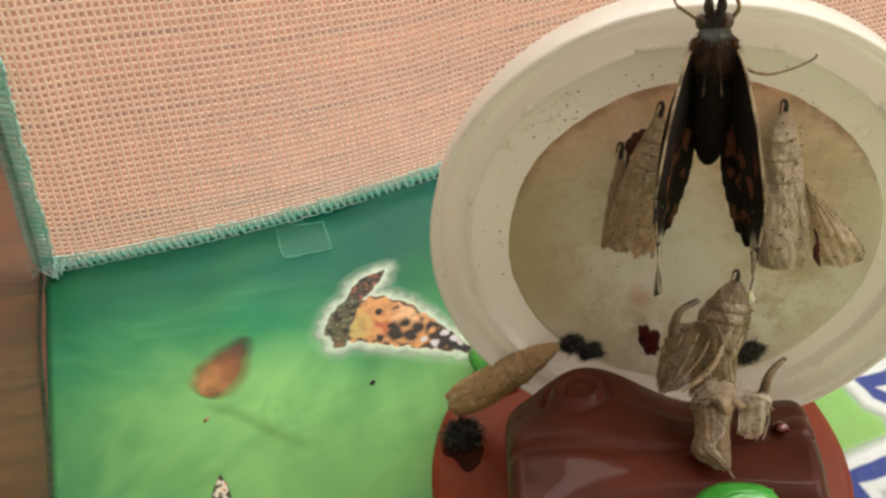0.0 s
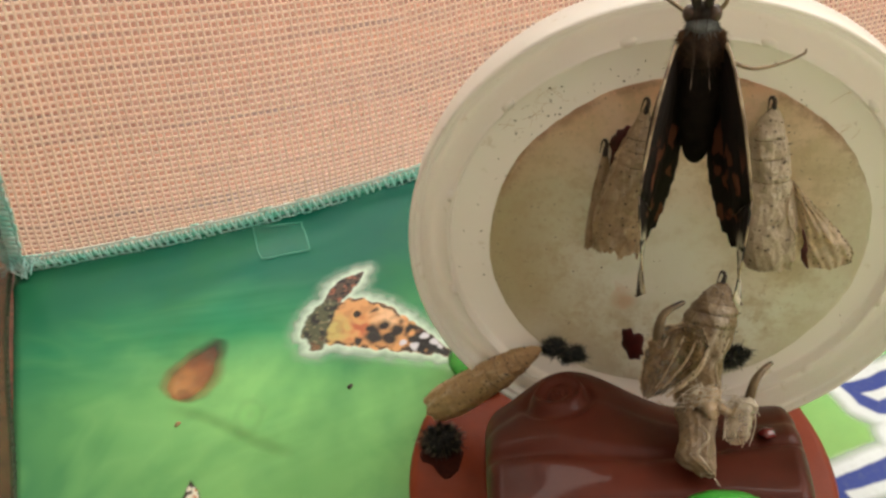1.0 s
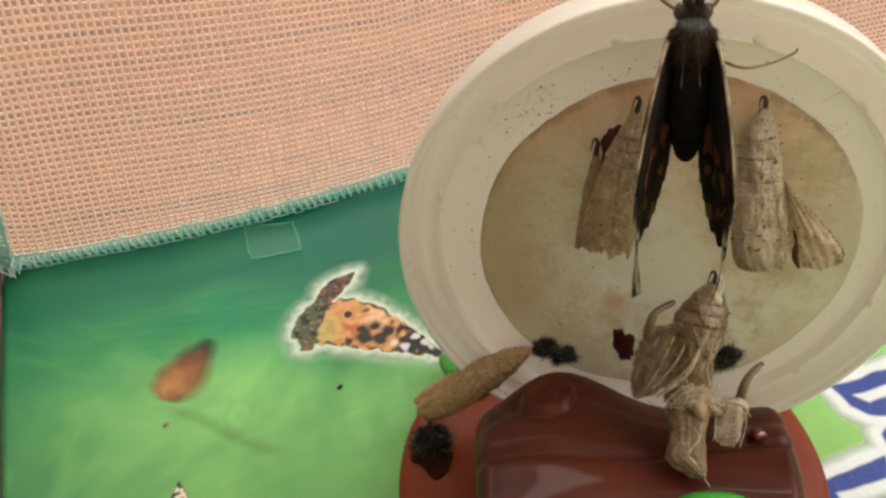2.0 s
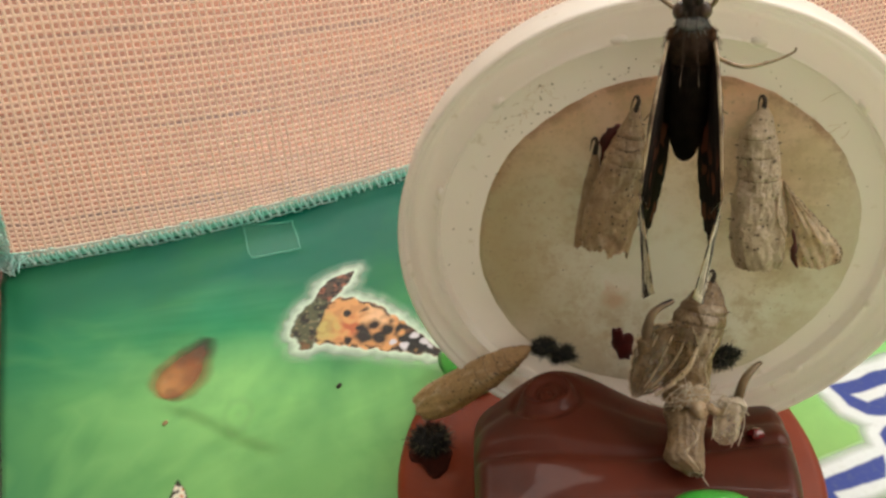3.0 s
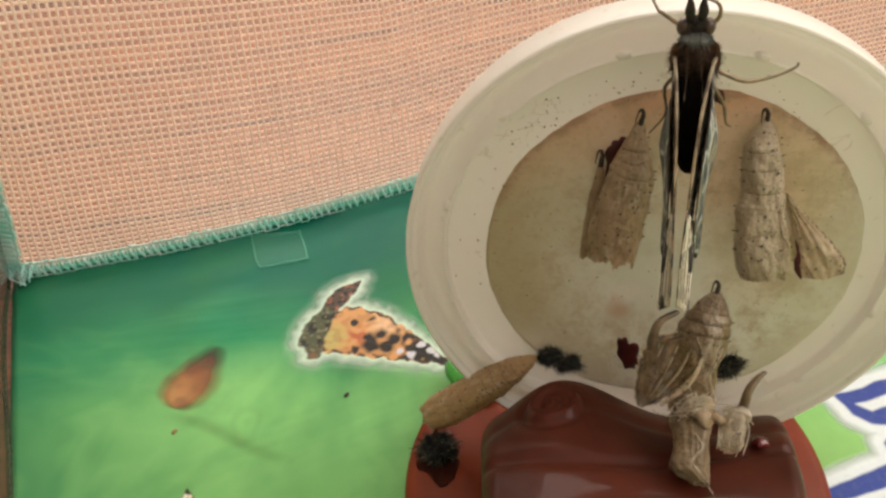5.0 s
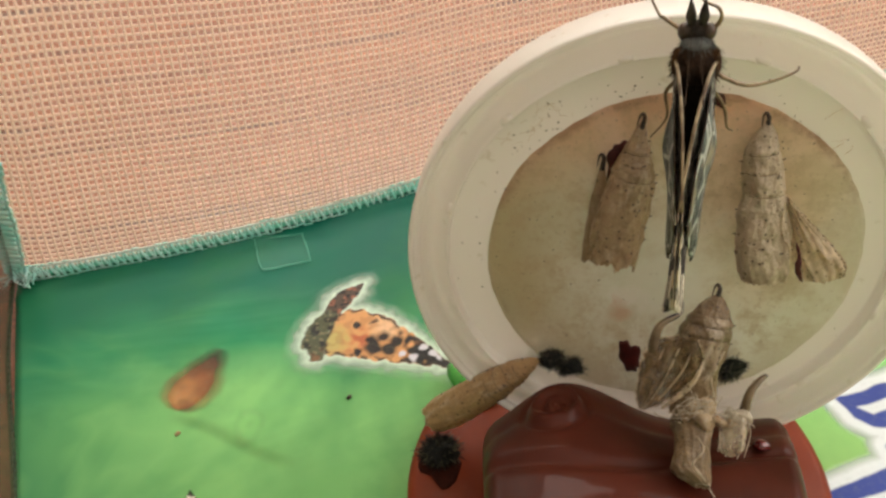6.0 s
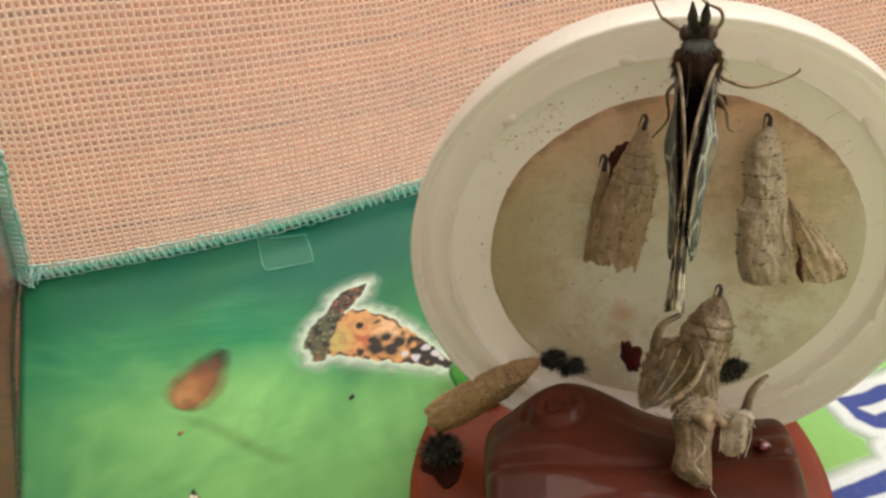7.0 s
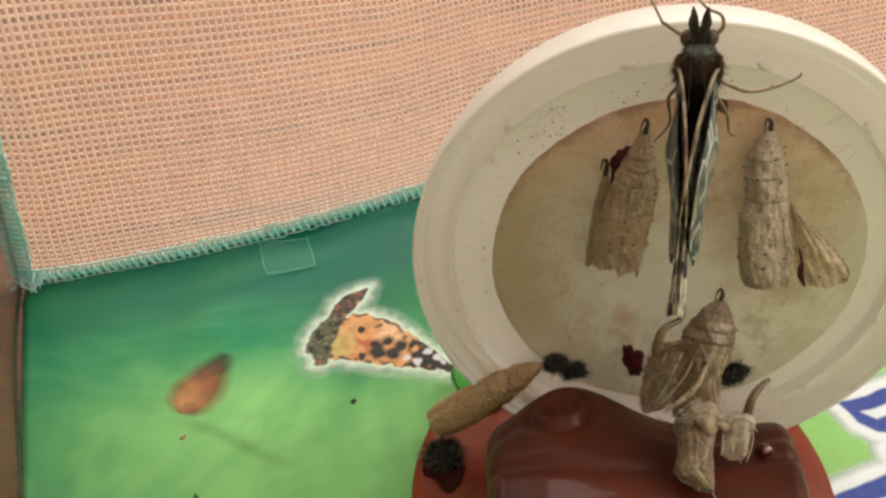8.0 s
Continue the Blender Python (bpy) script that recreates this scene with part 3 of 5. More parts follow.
def grain(px, py, size, seed=0.0):
    return np.array([noise.noise(Vector((a / size, b / size, seed))) for a, b in zip(px.ravel(), py.ravel())]).reshape(px.shape)


def fade(d, a, b):
    return np.clip((b - d) / (b - a), 0, 1)


def ink():
    k = Mat("printing_ink", 0.46, specular=0.35)
    col = k.attr("ink")
    speck = k.noise(900, 2)
    k.colour(k.mix(k.step(speck, 0.5, 0.8, 0, 0.15), col, (0.25, 0.3, 0.2, 1)))
    k.bump(k.noise(9, 3, 0.5), 0.3, 0.003)
    return k.see_through(k.attr("ink", "Alpha")).m


INK = ink()


def printed(name, x0, y0, x1, y1, step, paint, label, lift=0.00012):
    """A flat print: paint(px, py) gives its red, green, blue and cover over a fine grid."""
    nx, ny = int((x1 - x0) / step) + 1, int((y1 - y0) / step) + 1
    gx, gy = np.meshgrid(np.linspace(x0, x1, nx), np.linspace(y0, y1, ny), indexing="ij")
    rgba = paint(gx, gy)
    keep = rgba[..., 3] > 0.004
    verts = [(a, b, floor_z(a, b) + lift) for a, b in zip(gx.ravel(), gy.ravel())]
    faces = []
    for i in range(nx - 1):
        for j in range(ny - 1):
            if keep[i, j] or keep[i + 1, j] or keep[i, j + 1] or keep[i + 1, j + 1]:
                faces.append((i * ny + j, (i + 1) * ny + j, (i + 1) * ny + j + 1, i * ny + j + 1))
    ob = part(name, (verts, faces), INK, CAGE, label)
    at = ob.data.color_attributes.new("ink", "FLOAT_COLOR", "POINT")
    at.data.foreach_set("color", rgba.astype(np.float32).ravel())
    ob.data.update()
    return ob


def lay(base, colour, cover):
    """Paints colour over base where cover is 1."""
    c = np.array(colour[:3])
    base[..., :3] = base[..., :3] * (1 - cover[..., None]) + c * cover[..., None]
    return base


WING = [(-0.0278, 0.1377), (-0.0241, 0.1394), (-0.0208, 0.1386), (-0.0156, 0.1352), (-0.0106, 0.1298), (-0.0059, 0.1238), (0.0000, 0.1160), (-0.0088, 0.1190), (-0.0162, 0.1212), (-0.0224, 0.1231), (-0.0303, 0.1259), (-0.0307, 0.1296)]
SMALL_WING = [(-0.0302, 0.1396), (-0.0292, 0.1441), (-0.0259, 0.1464), (-0.0206, 0.1483), (-0.0223, 0.1437), (-0.0256, 0.1397), (-0.0282, 0.1374)]
BODY = [(-0.0299, 0.1396), (-0.0333, 0.1375), (-0.0355, 0.1331), (-0.0361, 0.1292), (-0.0346, 0.1277), (-0.0340, 0.1246), (-0.0318, 0.1239), (-0.0303, 0.1259), (-0.0305, 0.1296), (-0.0286, 0.1343), (-0.0273, 0.1380)]


def paint_butterfly(px, py):
    jag = grain(px, py, 0.0022) * 0.0008 + grain(px, py, 0.0011, 3) * 0.0003
    wing, small, body = (inside_distance(px, py, o) + jag for o in (WING, SMALL_WING, BODY))
    every = np.minimum(np.minimum(wing, small), body)
    out = np.zeros((*px.shape, 4))
    out[..., :3] = rgb(216, 238, 218)[:3]
    out[..., 3] = 0.9 * fade(every, 0.0003, 0.0052) ** 1.9
    u = np.clip((px + 0.029) / 0.030, 0, 1)
    n1, n2, n3, n4 = grain(px, py, 0.0042, 5), grain(px, py, 0.0020, 9), grain(px, py, 0.006, 2), grain(px, py, 0.0011, 14)

    def near(cx, cy, r, soft=0.5):
        return fade(np.hypot(px - cx, py - cy) + n2 * 0.0013, r * (1 - soft), r * (1 + soft))

    w = fade(wing, -0.0002, 0.0003)
    lay(out, rgb(224, 164, 104), w)
    lay(out, rgb(200, 182, 108), w * near(-0.0285, 0.1300, 0.0040))
    lay(out, rgb(208, 104, 66), w * near(-0.0222, 0.1290, 0.0034) * fade(-n2, -0.3, 0.3))
    lay(out, rgb(240, 196, 150), w * near(-0.0150, 0.1315, 0.0036))
    lay(out, rgb(150, 98, 58), w * 0.3 * fade(-n2, -0.22, 0.05))
    for cx, cy, r in ((-0.0188, 0.1260, 0.0023), (-0.0165, 0.1285, 0.0017), (-0.0204, 0.1285, 0.0011), (-0.0154, 0.1245, 0.0019), (-0.0134, 0.1267, 0.0017), (-0.0222, 0.1336, 0.0009), (-0.0186, 0.1340, 0.0008), (-0.0225, 0.1250, 0.0010)):
        lay(out, rgb(34, 24, 22), w * near(cx, cy, r, 0.35))
    lay(out, rgb(28, 22, 22), w * np.clip((u - 0.57 + n1 * 0.14 + n2 * 0.14) * 14, 0, 1))
    lay(out, rgb(214, 140, 84), w * fade(-n1, -0.2, 0.05) * fade(np.abs(u - 0.66), 0.03, 0.10) * fade(-py, -0.1265, -0.1245))
    rim = w * fade(-wing, 0.0004, 0.0012) * fade(-n2, -0.05, 0.1)
    lay(out, rgb(52, 36, 28), rim)
    for cx, cy, r in ((-0.0099, 0.1211, 0.0011), (-0.0071, 0.1238, 0.0010), (-0.0052, 0.1217, 0.0009), (-0.0035, 0.1197, 0.0009), (-0.0118, 0.1225, 0.0006)):
        lay(out, rgb(220, 218, 226), w * near(cx, cy, r, 0.25))
    sm = fade(small, -0.0002, 0.0003)
    lay(out, rgb(78, 58, 46), sm)
    lay(out, rgb(156, 96, 72), sm * fade(-n2, -0.2, 0.0))
    lay(out, rgb(26, 20, 18), sm * fade(-n4, -0.25, -0.05))
    bd = fade(body, -0.0002, 0.0004)
    lay(out, rgb(82, 86, 60), bd)
    lay(out, rgb(30, 28, 22), bd * fade(-n2, -0.25, 0.0))
    lay(out, rgb(136, 128, 94), bd * 0.8 * fade(n4, -0.35, -0.15))
    lay(out, rgb(128, 92, 60), bd * fade(py, 0.1255, 0.1285) * fade(-n2, -0.3, 0.1))
    return out


printed("printed_butterfly", -0.044, 0.108, 0.008, 0.156, 0.00022, paint_butterfly, "printed orange and black butterfly with a white glow")


def paint_leaf(px, py):
    ax, ay = 0.455, 0.890
    dx, dy = px + 0.0598, py - 0.1240
    u, v = dx * ax + dy * ay, -dx * ay + dy * ax
    half = 0.0060 * np.clip(1 - (u / 0.0096) ** 2, 0, 1) ** 0.6 * np.clip(0.85 - u / 0.022, 0.2, 1.2)
    d = np.abs(v) - half + np.where(np.abs(u) > 0.0093, 0.004, 0)
    out = np.zeros((*px.shape, 4))
    out[..., :3] = rgb(146, 90, 54)[:3]
    lay(out, rgb(190, 136, 84), fade(u, -0.006, 0.001) * fade(-v, 0.0, 0.004))
    lay(out, rgb(50, 38, 26), fade(-u, -0.0062, -0.0005))
    lay(out, rgb(110, 60, 32), fade(u, -0.0105, -0.0075))
    n = grain(px, py, 0.0035, 6)
    lay(out, rgb(206, 140, 78), 0.5 * fade(-n, -0.35, 0.0) * fade(u, -0.002, 0.004))
    lay(out, rgb(104, 70, 44), 0.5 * fade(n, -0.35, 0.0))
    out[..., 3] = 0.9 * fade(d + n * 0.0012, -0.0026, 0.0022)
    return out


printed("printed_leaf", -0.078, 0.108, -0.048, 0.140, 0.0004, paint_leaf, "blurred brown leaf print")


def paint_stroke(px, py):
    dx, dy = px + 0.0504, py - 0.1055
    u, v = dx * 0.86 - dy * 0.51, dx * 0.51 + dy * 0.86
    out = np.zeros((*px.shape, 4))
    out[..., :3] = rgb(96, 126, 58)[:3]
    out[..., 3] = 0.22 * fade(np.abs(v + 0.0006 * np.sin(u * 200)), 0.0003, 0.0019) * fade(np.abs(u), 0.011, 0.018)
    return out


printed("printed_stem", -0.070, 0.085, -0.026, 0.118, 0.0007, paint_stroke, "blurred dark green stem print")


def paint_ripple(px, py):
    d = np.hypot((px + 0.0466) / 0.0042, (py - 0.1083) / 0.0062) + 0.15 * grain(px, py, 0.003, 4)
    out = np.zeros((*px.shape, 4))
    out[..., :3] = rgb(158, 204, 126)[:3]
    out[..., 3] = 0.12 * (0.5 + 0.5 * np.cos(d * 9.5)) * fade(d, 0.6, 1.15)
    return out


printed("printed_ripple", -0.053, 0.100, -0.040, 0.117, 0.0004, paint_ripple, "faint pale ripple print", 0.0002)


def paint_tip(px, py):
    poly = [(-0.0578, 0.0942), (-0.0560, 0.0915), (-0.0540, 0.0860), (-0.0575, 0.0850), (-0.0590, 0.0900)]
    d = inside_distance(px, py, poly)
    n = grain(px, py, 0.0016, 3)
    out = np.zeros((*px.shape, 4))
    out[..., :3] = rgb(230, 226, 206)[:3]
    lay(out, rgb(50, 40, 30), fade(-n, -0.15, 0.1))
    lay(out, rgb(190, 110, 50), fade(n, -0.35, -0.2))
    out[..., 3] = fade(d, -0.0002, 0.0004)
    return out


printed("printed_wing_tip", -0.062, 0.082, -0.051, 0.097, 0.0002, paint_tip, "printed black and cream wing tip")

LETTER_BOWL = [(0.0762, 0.0943), (0.0889, 0.0966), (0.0981, 0.0979), (0.0923, 0.0873), (0.0866, 0.0852), (0.0833, 0.0857), (0.0801, 0.0866), (0.0775, 0.0891)]
LETTER_HOLE = [(0.0791, 0.0915), (0.0869, 0.0927), (0.0875, 0.0923), (0.0850, 0.0902), (0.0815, 0.0894)]
LETTER_BAR = [(0.0653, 0.0743), (0.0785, 0.0775), (0.0780, 0.0754), (0.0768, 0.0732), (0.0665, 0.0715), (0.0675, 0.0660), (0.0610, 0.0640), (0.0626, 0.0696)]
LETTER_END = [(0.0801, 0.0820), (0.0821, 0.0834), (0.0855, 0.0831), (0.0829, 0.0783), (0.0800, 0.0794)]


def paint_letters(px, py):
    jag = grain(px, py, 0.004, 1) * 0.0003
    bowl = np.maximum(inside_distance(px, py, LETTER_BOWL), -inside_distance(px, py, LETTER_HOLE)) + jag
    d = np.minimum(np.minimum(bowl, inside_distance(px, py, LETTER_BAR)), inside_distance(px, py, LETTER_END)) + jag
    full = np.minimum(d, inside_distance(px, py, LETTER_BOWL))
    out = np.zeros((*px.shape, 4))
    out[..., :3] = rgb(216, 224, 226)[:3]
    out[..., 3] = fade(full, 0.0018, 0.0044)
    lay(out, rgb(30, 56, 140), fade(d, -0.0002, 0.0003))
    return out


printed("printed_lettering", 0.056, 0.058, 0.104, 0.104, 0.0003, paint_letters, "large blue shapes outlined in white print")


def tape_patch():
    """A scrap of clear tape stuck near the hem."""
    k = Mat("clear_tape", 0.2, specular=0.6)
    k.colour(rgb(120, 200, 170)).bump(k.noise(300, 3), 0.4, 0.0004)
    k.see_through(0.07)
    a, b, c, d = (-0.0508, 0.1718), (-0.0372, 0.1708), (-0.0345, 0.1590), (-0.0473, 0.1576)
    ob = tagged(new("clear_tape", None), "small square scrap of clear tape on the green floor", "tape")
    ob.location = (-0.0425, 0.1645, 0.0)
    n = 8
    verts, faces = [], []
    for i in range(n + 1):
        for j in range(n + 1):
            f, g = i / n, j / n
            p = [(a[q] * (1 - f) + b[q] * f) * (1 - g) + (d[q] * (1 - f) + c[q] * f) * g for q in (0, 1)]
            verts.append((p[0] + 0.0425, p[1] - 0.1645, floor_z(*p) + 0.0005 + 0.0002 * noise.noise(Vector((f * 4, g * 4, 0)))))
    for i in range(n):
        for j in range(n):
            faces.append((i * (n + 1) + j, (i + 1) * (n + 1) + j, (i + 1) * (n + 1) + j + 1, i * (n + 1) + j + 1))
    part("film", (verts, faces), k.m, ob)
    edge = Mat("tape_edge", 0.3).colour(rgb(120, 206, 180)).see_through(0.5).m
    rim = [verts[i] for i in [q * (n + 1) for q in range(n + 1)] + [n * (n + 1) + q for q in range(n + 1)] + [q * (n + 1) + n for q in range(n, -1, -1)] + list(range(n, -1, -1))]
    clean = [rim[0]] + [q for p_, q in zip(rim, rim[1:]) if (Vector(p_) - Vector(q)).length > 1e-6]
    part("edge", tube([Vector(q) + Vector((noise.noise(Vector(q) * 400), noise.noise(Vector(q) * 400 + Vector((9, 0, 0))), 0)) * 0.0005 for q in clean], [0.00012 + 0.00022 * abs(noise.noise(Vector(q) * 260)) for q in clean], 5), edge, ob)


tape_patch()


# ---------------- empty pupa shells ----------------
def ridged(p):
    """Sharp folds, as in crumpled paper: -1 to 1."""
    return 1 - 2.4 * abs(noise.noise(p))


def shell_parts(owner, length, rows, material, thorns=(), rings=(), stalk=True, seed=0, flat=0.8, ragged=1.0, fold=1.0, open_end=True, split=0.0):
    """A pupa skin hanging from its tip at the origin, down its z axis; +y is the side that shows.
    rows: share of the length, then the half widths to either side in millimetres."""
    mm = 0.001
    nz, n = 150, 84
    line = [Vector(r) for r in rows]

    def half(f):
        for p, q in zip(line, line[1:]):
            if f <= q.x:
                t = max(0.0, (f - p.x) / (q.x - p.x))
                t = t * t * (3 - 2 * t) * 0.5 + t * 0.5
                return p.y + (q.y - p.y) * t, p.z + (q.z - p.z) * t
        return line[-1].y, line[-1].z

    def at(f, a, lift=0.0):
        lw, rw = half(f)
        cx, w = (rw - lw) / 2, (lw + rw) / 2
        k = 1.0
        for q in rings:
            g = (f - q - 0.012 * math.sin(a)) * length
            k -= 0.036 * math.exp(-(g / 0.2) ** 2)
            k += 0.020 * math.exp(-((g + 0.6) / 0.45) ** 2)
        c, d = math.cos(a), math.sin(a)
        big = noise.noise(Vector((c * 1.3, d * 1.3, f * 3.5 + seed)))
        crease = ridged(Vector((c * 1.9 + seed, d * 1.9, f * length * 0.22)))
        fine = ridged(Vector((c * 5, d * 5 + seed, f * length * 0.55)))
        k += fold * (0.12 * big + 0.075 * crease * min(1, f * 4) + 0.035 * fine + 0.022 * ridged(Vector((c * 11, d * 11 + seed, f * length * 1.2))))
        # wing cases stand out as two long ridges on the lower half
        k += 0.07 * math.exp(-((abs(a - math.pi / 2) - 0.8) / 0.2) ** 2) * min(1, max(0, f - 0.4) * 5)
        k += lift / max(w, 0.3)
        depth = w * flat * (0.75 + 0.25 * min(1, f * 3))
        return Vector((cx + w * k * c, depth * k * d, f * length))

    verts, faces = [], []
    for i in range(nz + 1):
        f = i / nz
        for k in range(n):
            a = 2 * math.pi * k / n
            p = at(f, a)
            if open_end and f > 0.86:
                tear = noise.noise(Vector((math.cos(a) * 2.2, math.sin(a) * 2.2, seed + 7))) * 2.6 + noise.noise(Vector((math.cos(a) * 8, math.sin(a) * 8, seed))) * 1.2
                p.z += ragged * tear * ((f - 0.86) / 0.14) ** 2
            verts.append(p * mm)
    for i in range(nz):
        for k in range(n):
            j = (k + 1) % n
            faces.append((i * n + k, i * n + j, i * n + n + j, i * n + n + k))
    faces.append(tuple(range(n)))
    if open_end:
        # inner skin, so that the open end has depth
        o = len(verts)
        for depth, shrink in ((0.0, 0.94), (1.6, 0.88), (4.5, 0.8)):
            for k in range(n):
                p = verts[nz * n + k]
                verts.append(Vector((p.x * shrink, p.y * shrink, p.z - depth * mm)))
        rims = [nz * n, o, o + n, o + 2 * n]
        for r0, r1 in zip(rims, rims[1:]):
            for k in range(n):
                j = (k + 1) % n
                faces.append((r0 + k, r0 + j, r1 + j, r1 + k))
        faces.append(tuple(range(o + 2 * n, o + 3 * n)))
        lip = [verts[nz * n + k] for k in range(n)]
        part("torn_rim", tube(lip + lip[:1], [(0.07 + 0.05 * math.sin(k * 2.3 + seed)) * mm for k in range(n + 1)], 5, caps=False), SHELL_THIN, owner, "pale torn rim")
    else:
        tip = len(verts)
        verts.append(Vector((0, 0, length + 0.3)) * mm)
        for k in range(n):
            faces.append((nz * n + k, nz * n + (k + 1) % n, tip))
    skin = part("skin", (verts, faces), material, owner)
    if stalk:
        hook = bend([(0, 0, 0.9), (0.05, 0.1, -0.2), (0.1, 0.2, -1.0), (-0.25, 0.2, -1.75)], 5)
        back = bend([(-0.25, 0.2, -1.75), (-0.62, 0.15, -1.35), (-0.75, 0.15, -0.5), (-0.85, 0.15, 0.5)], 5)
        part("stalk", join(tube([p * mm for p in hook], [(0.46 - 0.014 * i) * mm for i in range(len(hook))], 8), tube([p * mm for p in back], [(0.24 - 0.012 * i) * mm for i in range(len(back))], 6)), STALK, owner, "black hooked stalk")
    pieces = []
    for row, a in enumerate(thorns):
        for s in range(8):
            f = 0.10 + 0.098 * s + 0.03 * math.sin(row * 5 + s * 2.3 + seed)
            if (s * 7 + row * 3 + seed) % 5 < 2:
                continue
            p = at(f, a + 0.07 * math.sin(s * 3 + row))
            out = Vector((math.cos(a), math.sin(a), -0.25)).normalized()
            h = 0.5 if math.sin(a) < 0.5 else 0.16
            pieces.append(tube([(p - out * 0.12) * mm, (p + out * h * 0.5) * mm, (p + out * h) * mm], [0.15 * mm, 0.09 * mm, 0.03 * mm], 6))
    if pieces:
        tagged(part("thorn_rows", join(*pieces), THORN, owner, "rows of tiny dark thorns"), kind="stuff")
    for q in rings:
        a0, a1 = 0.5 + 0.4 * math.sin(q * 40 + seed), 2.5 + 0.4 * math.cos(q * 50 + seed)
        steps = 16
        crack = [at(q + 0.012 * math.sin(a0 + (a1 - a0) * i / steps), a0 + (a1 - a0) * i / steps, 0.01) for i in range(steps + 1)]
        part("crease", tube([p * mm for p in crack], [0.02 * mm] + [0.055 * mm] * (steps - 1) + [0.02 * mm], 5), BROWN_STALK, owner)
    if split:
        seam = [at(0.42 + 0.56 * i / 26, split + 0.22 * math.sin(i * 0.3 + seed), 0.05) for i in range(27)]
        part("split_edge", tube([p * mm for p in seam], [0.04 * mm] + [(0.20 + 0.07 * math.sin(i * 1.3)) * mm for i in range(25)] + [0.04 * mm], 6), SHELL_THIN, owner, "pale edge of the split skin")
    return skin


def pupa(a, b, rows, material, label, facing=None, **kw):
    m = along(a, b, facing or LID_N)
    t = thing("pupa_shell", m, label, "chrysalis", "empty pupa shells")
    shell_parts(t, (Vector(b) - Vector(a)).length * 1000, rows, material, **kw)
    return t


def flap_parts(owner, outline, thick, material, bulge=1.2, seed=0, veined=True, m=None):
    """A thin curled scrap of skin from a leaf-like strip of (length, half width, sideways) rows, in millimetres; m places it on its owner."""
    mm = 0.001
    n = 26
    verts, faces = [], []
    rows = bend([(l, w, s) for l, w, s in outline], 8)
    for layer in (0, 1):
        for l, w, s in rows:
            for k in range(n + 1):
                q = 2 * k / n - 1
                y = bulge * (1 - q * q) + 0.24 * math.cos(q * 14 + seed) + 0.5 * noise.noise(Vector((l * 0.3, q * 1.4, seed))) + 0.32 * ridged(Vector((l * 0.16, q * 2.2, seed + 4))) + 0.12 * ridged(Vector((l * 0.5, q * 4, seed + 2))) - layer * thick
                v = Vector((s + q * w * (1 + 0.13 * noise.noise(Vector((l * 1.1, q, seed + 9)))), y, l + 0.35 * noise.noise(Vector((q * 3, l, seed))))) * mm
                verts.append(m @ v if m else v)
    w1 = n + 1
    half = len(rows) * w1
    for i in range(len(rows) - 1):
        for k in range(n):
            f = (i * w1 + k, i * w1 + k + 1, (i + 1) * w1 + k + 1, (i + 1) * w1 + k)
            faces += [f, tuple(half + x for x in reversed(f))]
    rim = list(range(w1)) + [i * w1 + n for i in range(1, len(rows))] + [(len(rows) - 1) * w1 + k for k in range(n - 1, -1, -1)] + [i * w1 for i in range(len(rows) - 2, 0, -1)]
    for a, b in zip(rim, rim[1:] + rim[:1]):
        faces.append((a, a + half, b + half, b))
    ob = part("flap", (verts, faces), material, owner, "curled open flap of dry skin")
    out = Vector((0, 0.06 * mm, 0))
    if m:
        out = m.to_3x3() @ out
    for k in (0, n):
        part("flap_edge", tube([verts[i * w1 + k] + out for i in range(len(rows))], [(0.10 + 0.05 * math.sin(i * 1.9 + k)) * mm for i in range(len(rows))], 5), SHELL_THIN, ob, "pale dotted edge")
    for k in (3, 6, 9) if veined else ():
        part("flap_vein", tube([verts[i * w1 + k] + out * 0.6 for i in range(2, len(rows) - 2)], 0.045 * mm, 4), BROWN_STALK, ob, "thin brown vein")
    dots = []
    for i in range(3, len(rows) - 1, 2):
        p = verts[i * w1 + n - 1] + out
        dots.append(tube([p, p + Vector((0.05, 0.22, 0)) * mm], [0.12 * mm, 0.05 * mm], 5))
        if i % 3 == 0:
            p = verts[i * w1 + 5] + out
            dots.append(tube([p, p + Vector((0.0, 0.15, 0)) * mm], [0.14 * mm, 0.06 * mm], 5))
    tagged(part("freckles", join(*dots), STALK, ob), kind="stuff")
    return ob


